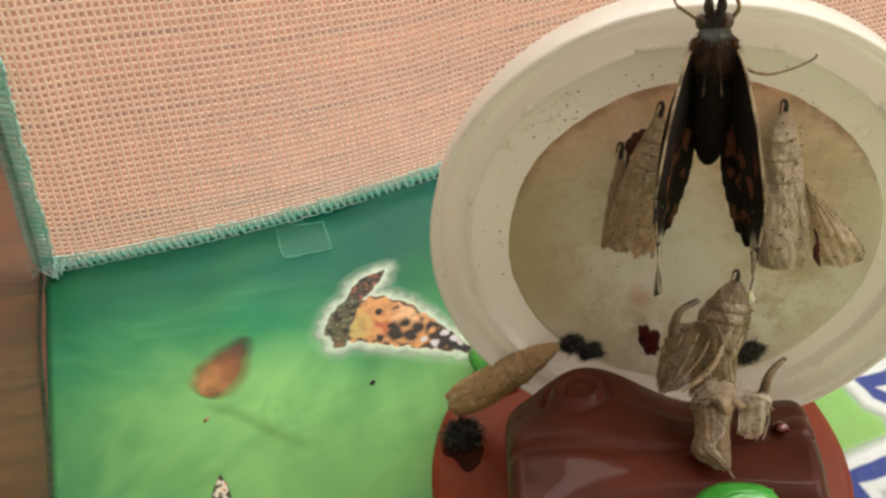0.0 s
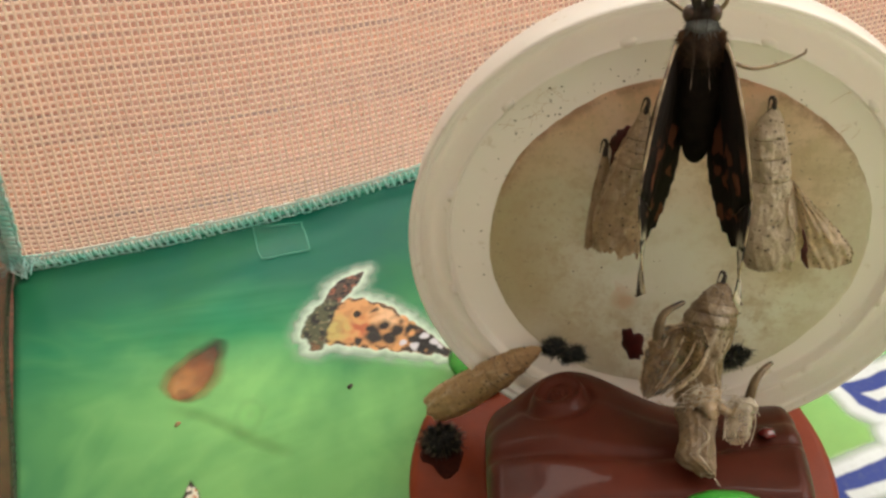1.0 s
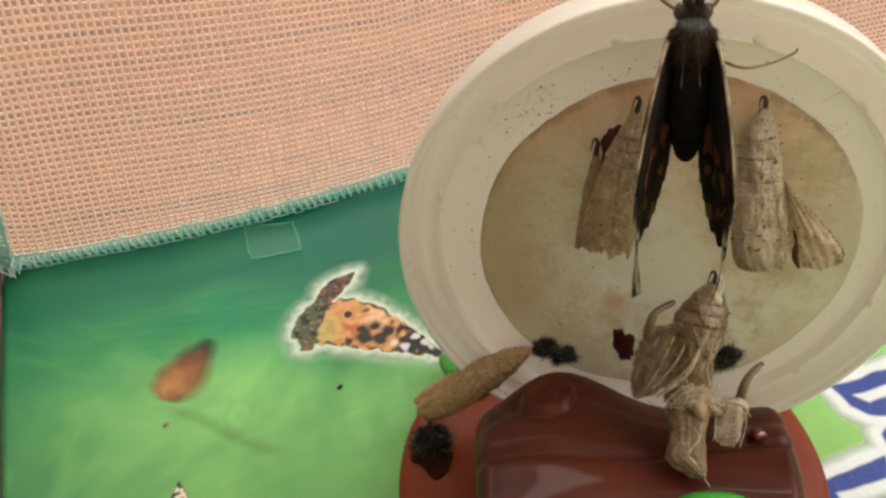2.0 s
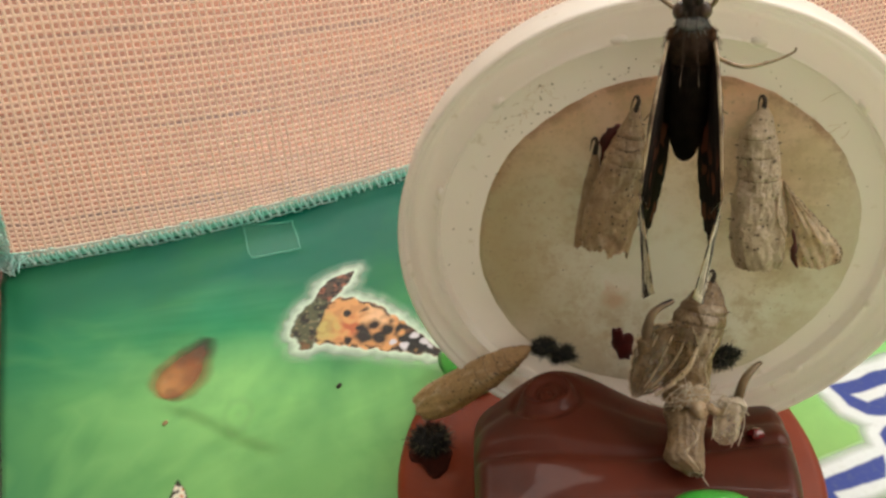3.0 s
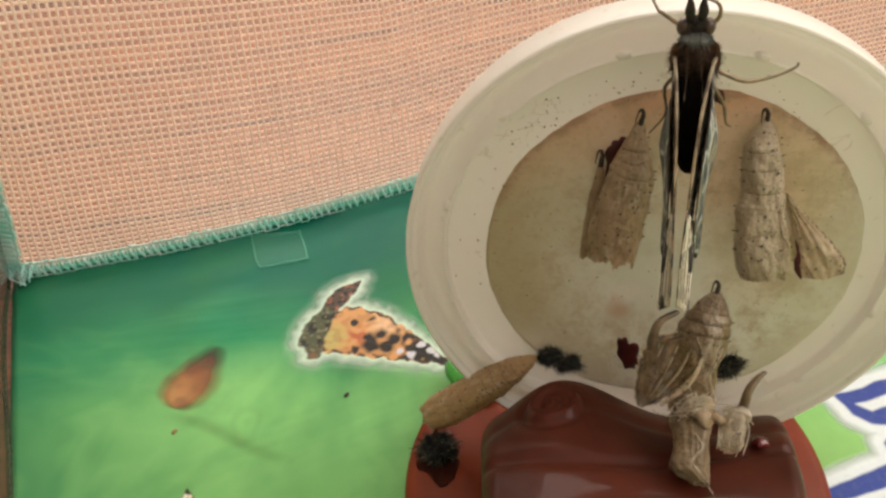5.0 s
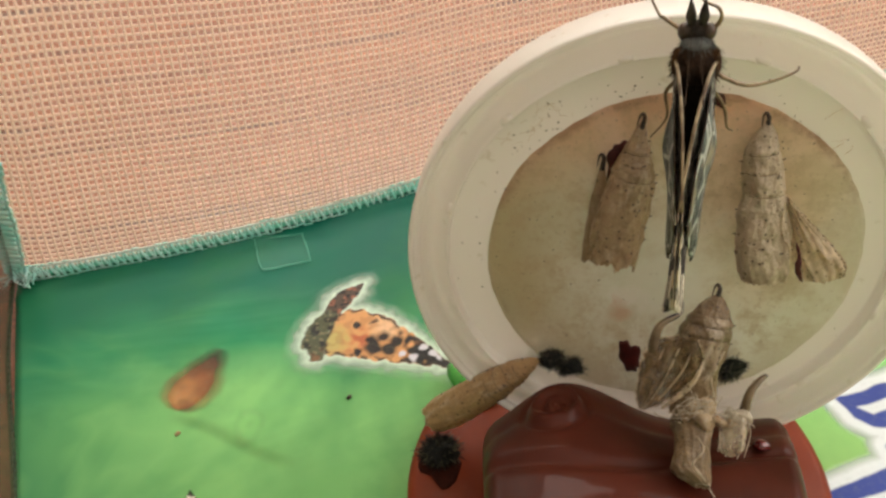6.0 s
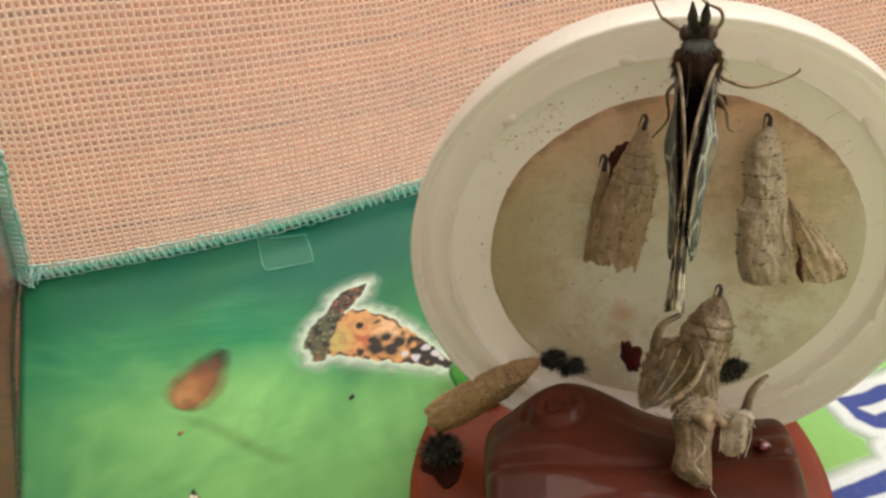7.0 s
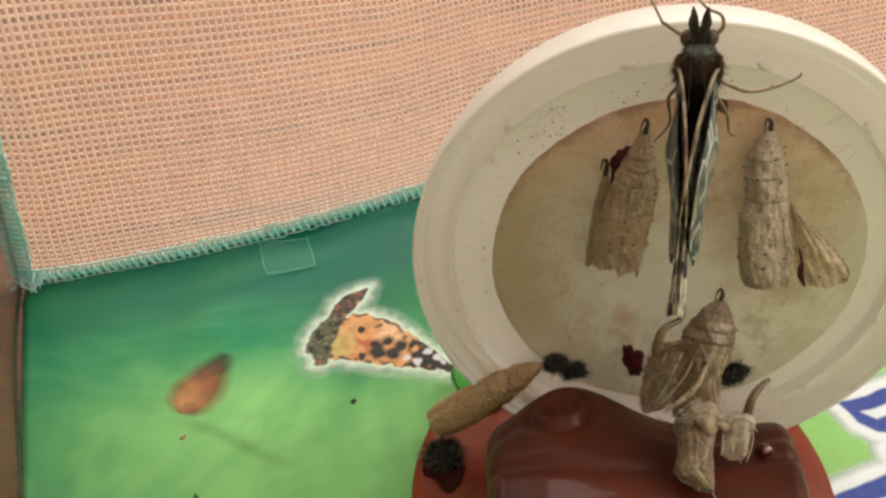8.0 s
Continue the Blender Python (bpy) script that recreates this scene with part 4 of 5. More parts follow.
def tuft(place, size, label, count=150, squash=0.7):
    """A cast caterpillar skin: a dark ragged lump bristling with hairs."""
    t = thing("cast_skin", Matrix.Translation(place), label, "caterpillar skin", "cast caterpillar skins")
    seed = size * 9000 + place[0] * 700
    m = Matrix.Diagonal((1.1, squash, 0.9, 1))

    def reach(d):
        return 0.36 + 0.16 * noise.noise(d * 1.6 + Vector((seed, 0, 0))) + 0.08 * noise.noise(d * 4 + Vector((0, seed, 0)))

    v, f = lathe([(math.sin(math.pi * i / 14), -math.cos(math.pi * i / 14)) if 0 < i < 14 else (0, -1 if i == 0 else 1) for i in range(15)], 26)
    part("lump", ([m @ (Vector(p) * size * reach(Vector(p))) for p in v], f), BLACK, t)
    pieces, pale = [], []
    for i in range(count * 6):
        d = Vector((random.gauss(0, 1), random.gauss(0, 1), random.gauss(0, 1))).normalized()
        p = m @ (d * size * reach(d) * 0.95)
        far = Vector((random.gauss(0, 1), random.gauss(0, 1), random.gauss(0, 1))) * size * 0.06
        q = m @ (d * size * (reach(d) + random.uniform(0.03, 0.20))) + far
        (pale if i % 5 == 0 else pieces).append(tube([p, (p + q) / 2 + far * 0.4, q], [size * 0.012, size * 0.009, size * 0.003], 3))
    tagged(part("bristles", join(*pieces), BLACK, t), kind="stuff")
    tagged(part("pale_hairs", join(*pale), GREY_HAIR, t, "sparse grey-green hairs"), kind="stuff")
    return t


# the two that hang near the top of the disc
left_one = pupa(on_lid(-4.6, 25.9, -1.5), on_lid(-8.9, 4.6, 4.0), [(0, 0.5, 0.5), (0.06, 1.1, 1.0), (0.18, 1.9, 2.0), (0.34, 2.9, 3.3), (0.48, 3.4, 3.7), (0.65, 3.8, 3.9), (0.82, 3.9, 4.0), (0.94, 3.6, 3.9), (1, 3.3, 3.6)],
                SHELL, "tan empty pupa shell hanging from the paper disc", seed=3, rings=(0.19, 0.27, 0.37), thorns=(0.05, 0.45, 1.2, 1.9, 2.6), ragged=0.7, flat=0.7)
thin = along(on_lid(-10.3, 19.0, -2.2), on_lid(-11.7, 3.0, 0.6), LID_N)
flat_one = thing("pupa_shell", thin, "flattened thin brown pupa skin behind a fuller shell", "chrysalis", "empty pupa shells")
shell_parts(flat_one, 16.2, [(0, 0.3, 0.3), (0.15, 0.7, 0.8), (0.4, 1.2, 1.4), (0.7, 1.6, 1.8), (1, 1.7, 1.8)], SHELL, seed=8, flat=0.55, ragged=0.5)
right_one = pupa(on_lid(13.4, 25.4, -1.5), on_lid(14.5, 1.7, 4.5), [(0, 0.6, 0.6), (0.07, 2.0, 1.4), (0.16, 3.0, 1.9), (0.28, 3.2, 2.4), (0.43, 3.3, 2.6), (0.52, 3.8, 3.0), (0.68, 4.0, 3.5), (0.82, 4.1, 3.5), (0.94, 3.6, 3.4), (1, 3.1, 3.2)],
                 SHELL_PALE, "pale split pupa shell with an opened side flap", seed=5, rings=(0.17, 0.285, 0.425), thorns=(0.1, 0.7, 1.3, 1.9, 2.5, 3.05), ragged=0.35, split=0.75, fold=1.2)
flap = flap_parts(right_one, [(11.2, 0.2, 3.0), (13.5, 0.8, 4.0), (16.5, 1.9, 5.6), (20, 3.1, 7.2), (22.6, 3.7, 8.3), (24.4, 3.2, 8.9), (25.0, 2.2, 8.8)], 0.12, SHELL_THIN, 1.4, 2, False)
part("red_lining", tube(bend([Vector((0.0040, 0.0028, 0.0178)), Vector((0.0044, 0.0032, 0.0200)), Vector((0.0042, 0.0034, 0.0220)), Vector((0.0050, 0.0030, 0.0242))], 5), [0.00012, 0.0002, 0.0003, 0.0003, 0.00025, 0.0003, 0.0004, 0.00055, 0.0006, 0.0005, 0.0005, 0.0006, 0.0005, 0.0004, 0.0003, 0.0001], 8, 0.5), RED, right_one, "dark red dried fluid")

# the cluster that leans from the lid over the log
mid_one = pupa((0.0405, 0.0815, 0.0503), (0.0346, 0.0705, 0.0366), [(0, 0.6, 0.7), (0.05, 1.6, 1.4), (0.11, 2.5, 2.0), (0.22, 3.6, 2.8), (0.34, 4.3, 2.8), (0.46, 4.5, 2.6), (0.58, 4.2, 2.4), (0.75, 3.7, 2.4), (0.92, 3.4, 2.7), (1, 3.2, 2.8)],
               SHELL_SHADED, "tan pupa shell split open above the log", facing=(-0.25, -0.75, 0.6), seed=11, rings=(0.16, 0.25, 0.35), thorns=(0.05, 0.6, 1.2, 1.9), ragged=0.4, split=0.75, fold=1.0)
here = mid_one.matrix_world.inverted()
hood_m = here @ along((0.0322, 0.0748, 0.0494), (0.0284, 0.0702, 0.0388), (-0.25, -0.75, 0.6))
hood = flap_parts(mid_one, [(-1.0, 1.4, 1.4), (0.6, 3.2, 0.7), (2.4, 4.0, 0.4), (4.2, 4.2, 0.2), (6.2, 3.5, -0.4), (8.4, 2.6, -1.0), (10.2, 1.8, -1.5), (11.6, 0.6, -2.1)], 0.12, SHELL_HOOD, 1.2, 4, False, hood_m)
for side, bow in ((-2.2, 0.5), (-0.4, 1.3), (1.4, 1.2)):
    rib = [hood_m @ (Vector(p) * 0.001) for p in bend([(side + 0.9, bow, 0.6), (side + 0.5, bow + 0.25, 3.6), (side * 0.7 - 0.2, bow + 0.15, 7.0), (side * 0.35 - 1.1, bow - 0.1, 10.2)], 6)]
    part("skin_rib", tube(rib, [0.00006] + [0.00016] * (len(rib) - 2) + [0.00006], 6), SHELL_THIN, mid_one, "pale rib of the opened skin")
fold_line = [hood_m @ (Vector(p) * 0.001) for p in bend([(4.3, 0.3, 2.0), (3.9, 1.2, 4.6), (2.7, 1.5, 7.2), (0.6, 1.2, 10.4)], 7)]
part("folded_edge", tube(fold_line, [(0.25 + 0.22 * math.sin(math.pi * i / 21)) * 0.001 for i in range(len(fold_line))], 8, 0.6), SHELL_THIN, mid_one, "pale folded edge of the opened skin")
horn = [here @ p for p in bend([Vector((0.0290, 0.0748, 0.0470)), Vector((0.0292, 0.0757, 0.0490)), Vector((0.0303, 0.0768, 0.0509)), Vector((0.0332, 0.0778, 0.0515))], 6)]
part("curled_sheath", tube(horn, [0.0011 - 0.0007 * i / 18 for i in range(19)], 9, 0.75), HORN, mid_one, "curled dark sheath")
part("sheath_tip", tube(horn[-5:] + [horn[-1] + (horn[-1] - horn[-2]) * 0.5], [0.0005, 0.00052, 0.0005, 0.00047, 0.00042, 0.0002], 9, 0.75), STALK, mid_one, "dark tip of the sheath")
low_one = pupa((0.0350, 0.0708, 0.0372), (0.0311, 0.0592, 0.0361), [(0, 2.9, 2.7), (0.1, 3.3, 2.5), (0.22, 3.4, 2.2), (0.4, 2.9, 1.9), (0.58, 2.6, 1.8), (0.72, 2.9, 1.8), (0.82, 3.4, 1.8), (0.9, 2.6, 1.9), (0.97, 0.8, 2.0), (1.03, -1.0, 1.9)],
               SHELL_SHADED, "crumpled pupa shell resting on top of the log, skin darkened as if shaded", facing=(-0.2, -0.45, 0.85), seed=15, stalk=False, rings=(0.10, 0.2), thorns=(2.6,), ragged=0.25, flat=0.6, split=1.2, fold=1.3)
v, f = tube([Vector((0.0003 * math.sin(i * 0.9), 0.0002, -0.0020 + 0.00026 * i)) for i in range(19)], [0.0026 + 0.0005 * math.sin(math.pi * i / 18) for i in range(19)], 40, 0.75)
part("crumpled_collar", ([p + Vector((ridged(p * 420), ridged(p * 420 + Vector((7, 0, 0))), ridged(p * 420 + Vector((0, 4, 0))))) * 0.0004 for p in v], f), SHELL, low_one, "crumpled pale collar of torn skin")
inv = low_one.matrix_world.inverted()
line = [inv @ p for p in bend([Vector((0.0362, 0.0692, 0.0374)), Vector((0.0377, 0.0690, 0.0364)), Vector((0.0391, 0.0692, 0.0348)), Vector((0.0408, 0.0690, 0.0352))], 6)]
part("skin_strip", tube(line, [0.0013 + 0.0003 * math.sin(i * 1.7) - 0.00003 * i for i in range(len(line))], 9, 0.6), SHELL, low_one, "twisted strip of torn skin")
CAP_TOP, CAP_END = Vector((0.0412, 0.0695, 0.0361)), Vector((0.0382, 0.0640, 0.0347))
small = thing("pupa_shell", along(CAP_TOP, CAP_END, (-0.2, -0.45, 0.85)), "small glassy scrap of clear pupa skin with a thin dark stalk", "chrysalis", "empty pupa shells")
inv = small.matrix_world.inverted()
line = [inv @ p for p in bend([Vector((0.0414, 0.0695, 0.0350)), Vector((0.0426, 0.0706, 0.0352)), Vector((0.0438, 0.0722, 0.0376)), Vector((0.0458, 0.0737, 0.0384)), Vector((0.0471, 0.0745, 0.0383))], 6)]
part("thin_stalk", tube(line, [0.00115 - 0.00075 * (i / 24) ** 0.8 for i in range(25)], 9, 0.75), HORN, small, "thin brown stalk")
part("stalk_tip", tube(line[-4:] + [line[-1] + (line[-1] - line[-2]) * 0.6], [0.00038, 0.00044, 0.00046, 0.0004, 0.0002], 8, 0.75), STALK, small, "dark tip of the stalk")
v, f = tube([Vector((-0.0001 * i / 4, 0, 0.0001 + 0.00032 * i)) for i in range(21)], [0.0013 + 0.0008 * math.sin(0.35 + 2.3 * i / 20) for i in range(17)] + [0.0018, 0.0016, 0.0012, 0.0005], 26, 0.8)
part("clear_capsule", ([p + Vector((ridged(p * 260), ridged(p * 260 + Vector((5, 0, 0))), 0.5 * ridged(p * 300 + Vector((0, 3, 0))))) * 0.00035 for p in v], f), CLEAR, small, "crumpled clear capsule")
ribs = []
for q in range(7):
    w = q * 0.9
    ribs.append(tube(bend([Vector((0.0017 * math.cos(w), 0.0014 * math.sin(w), 0.0004)), Vector((0.0022 * math.cos(w + 0.2), 0.0018 * math.sin(w + 0.2), 0.0030)), Vector((0.0019 * math.cos(w - 0.1), 0.0016 * math.sin(w - 0.1), 0.0063))], 5), 0.00006, 5))
for q in range(34):
    w = q * 0.41
    h = 0.0002 * (q % 4)
    ribs.append(tube(bend([Vector((0.0017 * math.cos(w), 0.0014 * math.sin(w), 0.0008 - h)), Vector((0.0021 * math.cos(w + 0.3), 0.0018 * math.sin(w + 0.3), 0.0002 + 0.5 * h)), Vector((0.0018 * math.cos(w + 0.8), 0.0015 * math.sin(w + 0.8), -0.0006 + h))], 3), 0.00011, 5))
part("wrinkled_rim", join(*ribs), SILK, small, "pale wrinkled rim and ribs")

silk = []
for i in range(46):
    c = Vector((0.0341, 0.0688, 0.0405)) + Vector((random.gauss(0, 0.0016), random.gauss(0, 0.0004), random.gauss(0, 0.0010)))
    d = Vector((random.gauss(0, 1), random.gauss(0, 0.4), random.gauss(0, 0.7))).normalized() * 0.0017
    silk.append(tube(bend([c - d, c + Vector((random.gauss(0, 0.0008), random.gauss(0, 0.0005), random.gauss(0, 0.0008))), c + d], 4), random.uniform(0.00003, 0.00007), 4))
for hair in (((0.0331, 0.0592, 0.0352), (0.0334, 0.0583, 0.0348), (0.0340, 0.0580, 0.0338), (0.0347, 0.0580, 0.0333)), ((0.0270, 0.0708, 0.0392), (0.0262, 0.0708, 0.0398), (0.0256, 0.0713, 0.0416)),
             ((0.0366, 0.0692, 0.0388), (0.0386, 0.0690, 0.0376), (0.0404, 0.0692, 0.0360)), ((0.0300, 0.0700, 0.0376), (0.0294, 0.0706, 0.0372), (0.0286, 0.0712, 0.0376)), ((0.0420, 0.0690, 0.0350), (0.0432, 0.0686, 0.0346), (0.0436, 0.0684, 0.0340))):
    silk.append(tube(bend([Vector(p) for p in hair], 5), 0.00009, 4))
tagged(part("silk_web", join(*silk), SILK), "tangle of fine white silk between the shells", "silk", kind="stuff")

# the one that lies between the lid's rim and the stand's base
lying = pupa(on_lid(-21.1, -19.0, 1.0), (-0.0064, 0.0962, 0.0098), [(0, 0.5, 0.5), (0.06, 1.3, 1.3), (0.2, 2.3, 2.3), (0.38, 2.9, 3.1), (0.6, 3.2, 3.5), (0.8, 3.2, 3.6), (0.93, 3.0, 3.2), (1, 2.6, 2.6)],
             SHELL_DARK, "ochre brown pupa leaning from the base to the lid rim", facing=(-0.3, -0.6, 0.8), stalk=False, seed=21, rings=(0.16, 0.24, 0.32, 0.40), thorns=(0.2, 0.8, 1.4, 2.0, 2.7), ragged=0.35, fold=0.6)


tuft(on_lid(-18.8, -20.3, -0.7), 0.0048, "dry black bristly caterpillar skin stuck to the disc edge", 120)
tuft(on_lid(-15.3, -22.3, -0.9), 0.0048, "dry grey-black bristly caterpillar skin stuck to the disc edge", 120)
tuft(on_lid(12.7, -23.0, -1.2), 0.0062, "large dry black bristly caterpillar skin on the disc", 180, 0.5)
tuft(Vector((-0.0057, 0.0910, 0.0062)), 0.0080, "large round black bristly caterpillar skin on the stand base", 170, 0.85)


# ---------------- stains and drops ----------------
def blot(place, normal, rx, ry, turn, label, thick=0.0004, seed=0, material=None):
    z = Vector(normal).normalized()
    x = Vector((1, 0, 0))
    x = (x - z * x.dot(z)).normalized()
    m = Matrix((x, z.cross(x), z)).transposed().to_4x4()
    m.translation = place
    m = m @ Matrix.Rotation(radians(turn), 4, "Z") @ Matrix.Diagonal((rx, ry, 1, 1))
    v, f = lathe([(0, thick), (0.5, thick * 0.9), (0.85, thick * 0.5), (1.0, 0.0), (0.9, -0.0002), (0, -0.0002)], 28,
                 lambda a, q: 1 + 0.35 * noise.noise(Vector((math.cos(a) * 1.7, math.sin(a) * 1.7, seed))) + 0.25 * noise.noise(Vector((math.cos(a) * 5, math.sin(a) * 5, seed))))
    inv = Matrix.Translation(place).inverted()
    ob = part("red_stain", ([inv @ (m @ Vector(p)) for p in v], f), material or RED)
    ob.location = place
    return tagged(ob, label, "stain")


blot(on_lid(-4.3, -21.8, -3.25), LID_N, 0.0019, 0.0037, 12, "dark red dried stain on the paper disc", seed=2)
blot(on_lid(-7.9, 19.0, -3.25), LID_N, 0.0018, 0.0034, -12, "dark red dried stain on the paper disc", seed=6)
blot(Vector((0.0443, 0.0665, 0.0316)), (0.1, 0.45, 0.85), 0.0012, 0.0013, 0, "shiny dark red drop on the log", 0.0010, seed=9, material=DROP)
blot(Vector((-0.0060, 0.0900, 0.00335)), (0, 0, 1), 0.0042, 0.0050, 20, "dark wet stain round a cast skin on the stand base", 0.00003, seed=6, material=STAIN)
blot(on_lid(6.6, 28.6, -3.28), LID_N, 0.0008, 0.0012, 20, "small rusty red stain on the paper disc", 0.0001, seed=12)


def crumbs():
    """Frass and specks on lid and floor."""
    pieces = []
    for i in range(130):
        r = 34 * math.sqrt(random.random()) if i % 2 else random.gauss(31, 1.6)
        a = random.uniform(0, 2 * math.pi) if i % 2 else random.gauss(1.9, 0.7)
        s = random.choice((0.07, 0.08, 0.10, 0.12, 0.16))
        top = -3.42 if r < 30 else -3.7 if r < 35.5 else -2.2
        c = on_lid(r * math.cos(a), r * math.sin(a), top)
        q, w = lathe([(0, -s), (s * 0.9, -s * 0.3), (s, 0), (s * 0.7, s * 0.5), (0, s * 0.6)], 6)
        pieces.append(([c + Vector((p[0] * random.uniform(0.7, 1.5), p[1], p[2])) * 0.001 for p in q], w))
    tagged(part("frass_specks", join(*pieces), BROWN_STALK), "tiny dark brown droppings scattered over the lid", "droppings", kind="stuff")
    for x, y, s, label in ((-0.0247, 0.1123, 0.0006, "small black speck on the green floor"), (-0.0626, 0.1090, 0.0006, "small brown speck on the green floor")):
        v, f = lathe([(0, -s * 0.3), (s, -s * 0.2), (s * 0.8, s * 0.4), (0, s * 0.6)], 9, lambda a, z: 1 + 0.3 * math.sin(a * 2))
        ob = part("speck", (v, f), STALK if x > -0.05 else SHELL_DARK)
        ob.location = (x, y, floor_z(x, y) + s * 0.3)
        tagged(ob, label, "speck", "specks on the floor")


crumbs()


def lint():
    """Fine brown fibres and smears stuck to the lid's ring."""
    pieces = []
    for i in range(22):
        a = radians(random.choice((128, 131, 126, 40)) + random.gauss(0, 4))
        r = random.uniform(31.0, 34.5)
        p = Vector((r * math.cos(a), r * math.sin(a), -3.8))
        d = Vector((random.gauss(0, 1), random.gauss(0, 1), 0)).normalized() * random.uniform(0.4, 1.5)
        m = Vector((random.gauss(0, 0.2), random.gauss(0, 0.2), 0.05))
        pieces.append(tube([on_lid(*(p - d)), on_lid(*(p + m)), on_lid(*(p + d))], random.uniform(0.00001, 0.000028), 4))
    tagged(part("lint_fibres", join(*pieces), SHELL_DARK), "fine brown fibres stuck to the lid", "lint", kind="stuff")


lint()


def green_leaf(name, place, rx, ry, rz, m, label):
    ob = thing(name, Matrix.Translation(place) @ m, label, "ornament")
    v, f = lathe([(0, -0.6), (0.7, -0.5), (1.0, 0.0), (0.85, 0.45), (0.5, 0.8), (0, 0.95)], 32, lambda a, z: 1 + 0.06 * math.cos(3 * a))
    part("leaf", ([(p[0] * rx, p[1] * ry, p[2] * rz) for p in v], f), LEAF, ob)
    v, f = tube([(-rx * 0.9, 0, rz * 0.5), (0, 0, rz * 1.0), (rx * 0.9, 0, rz * 0.5)], 0.0003, 6)
    part("rib", (v, f), LEAF, ob)
    return ob


green_leaf("leaf_ornament", Vector((0.0318, 0.0532, 0.0352)), 0.0062, 0.0040, 0.0030, pose(0, 0, 0, -14, 0, 4), "bright green moulded leaf on top of the log")
green_leaf("leaf_ornament", Vector((0.0035, 0.1085, 0.0042)), 0.0050, 0.0075, 0.0018, pose(0, 0, 0, 0, 0, 30), "dark green moulded leaf on the stand base")


# ---------------- the butterfly ----------------
def wing_inside():
    """Upper side: dark brown with orange patches."""
    k = Mat("wing_upper_side", 0.85, specular=0.15)
    y, z = k.axis("Y"), k.axis("Z")
    n = k.noise(330, 2, 0.4, k.stretch(1, 0.85, 1.05))
    zone = k.math("MULTIPLY", k.step(y, -0.0085, -0.0120), k.step(y, -0.0265, -0.0225))
    zone = k.math("MULTIPLY", zone, k.step(z, 0.0135, 0.0115))
    orange = k.math("MULTIPLY", k.step(n, 0.545, 0.585), zone)
    c = k.mix(k.noise(700, 3), rgb(22, 18, 16), rgb(42, 34, 28))
    c = k.mix(orange, c, rgb(108, 66, 48))
    tip = k.math("MULTIPLY", k.step(y, -0.0185, -0.0205), k.math("MULTIPLY", k.step(z, 0.0125, 0.0140), k.step(k.noise(420, 2), 0.44, 0.5)))
    c = k.mix(tip, c, rgb(200, 190, 168))
    return k.colour(c).bump(k.noise(1500, 2), 0.3, 0.0002).m


def wing_outside():
    """Under side: marbled cream, grey and brown with pale veins."""
    k = Mat("wing_under_side", 0.6)
    v = k.stretch(1, 1.0, 0.6)
    cells = k.voronoi(330, "DISTANCE_TO_EDGE", v)
    n = k.noise(190, 3, 0.5)
    c = k.ramp(n, (0.36, rgb(30, 26, 24)), (0.47, rgb(70, 68, 64)), (0.54, rgb(170, 168, 158)), (0.60, rgb(66, 56, 48)), (0.72, rgb(190, 180, 160)))
    c = k.mix(k.step(cells, 0.01, 0.04, 0.3, 0.0), c, rgb(196, 192, 176))
    return k.colour(c).bump(k.noise(1500, 2), 0.3, 0.0002).m


def hindwing_outside():
    """Under side of the hindwing: slate grey-blue with a net of pale veins."""
    k = Mat("hindwing_under_side", 0.6)
    cells = k.voronoi(240, "DISTANCE_TO_EDGE", k.stretch(1, 0.55, 1.0))
    c = k.mix(k.step(k.noise(230, 3, 0.5), 0.38, 0.62), rgb(44, 46, 44), rgb(98, 104, 100))
    c = k.mix(k.step(k.noise(120, 2), 0.56, 0.64, 0, 0.6), c, rgb(150, 136, 108))
    c = k.mix(k.step(cells, 0.02, 0.06, 0.75, 0.0), c, rgb(192, 194, 184))
    return k.colour(c).bump(k.noise(1500, 2), 0.3, 0.0002).m


def tip_outside():
    """Under side of the forewing tip: cream with dark brown and grey blotches."""
    k = Mat("wing_tip_under_side", 0.6)
    n = k.noise(260, 3, 0.5, k.stretch(1, 0.7, 1))
    c = k.mix(k.noise(500, 3), rgb(176, 164, 138), rgb(222, 214, 194))
    c = k.mix(k.step(n, 0.52, 0.56), c, rgb(46, 38, 32))
    c = k.mix(k.step(n, 0.40, 0.44, 0.7, 0), c, rgb(126, 116, 100))
    return k.colour(c).bump(k.noise(1500, 2), 0.3, 0.0002).m


UPPER, UNDER, UNDER_HIND, UNDER_TIP = wing_inside(), wing_outside(), hindwing_outside(), tip_outside()
FUR = plain("dark_fur", rgb(34, 30, 27), rgb(86, 78, 68), 500, 0.8, 0.8, 0.0004, specular=0.2).m
FUR_GREY = plain("grey_fur", rgb(74, 78, 80), rgb(136, 138, 134), 500, 0.8, 0.8, 0.0004, specular=0.2).m
ANTENNA = plain("antenna_skin", rgb(40, 33, 28), rgb(70, 58, 46), 600, 0.9, specular=0.08).m
FUR_BROWN = plain("brown_fur", rgb(40, 30, 23), rgb(84, 64, 48), 500, 0.8, 0.8, 0.0004, specular=0.2).m
TAWNY = plain("tawny_fur", rgb(66, 46, 32), rgb(116, 84, 58), 500, 0.8, 0.8, 0.0004, specular=0.2).m
ABDOMEN = plain("abdomen_skin", rgb(24, 20, 17), rgb(42, 35, 29), 420, 0.9, 0.5, specular=0.1).m
EYE = plain("eye", rgb(48, 35, 27), rgb(84, 64, 48), 900, 0.3).m
LEGS = plain("leg_skin", rgb(96, 78, 58), rgb(160, 138, 106), 600, 0.5).m


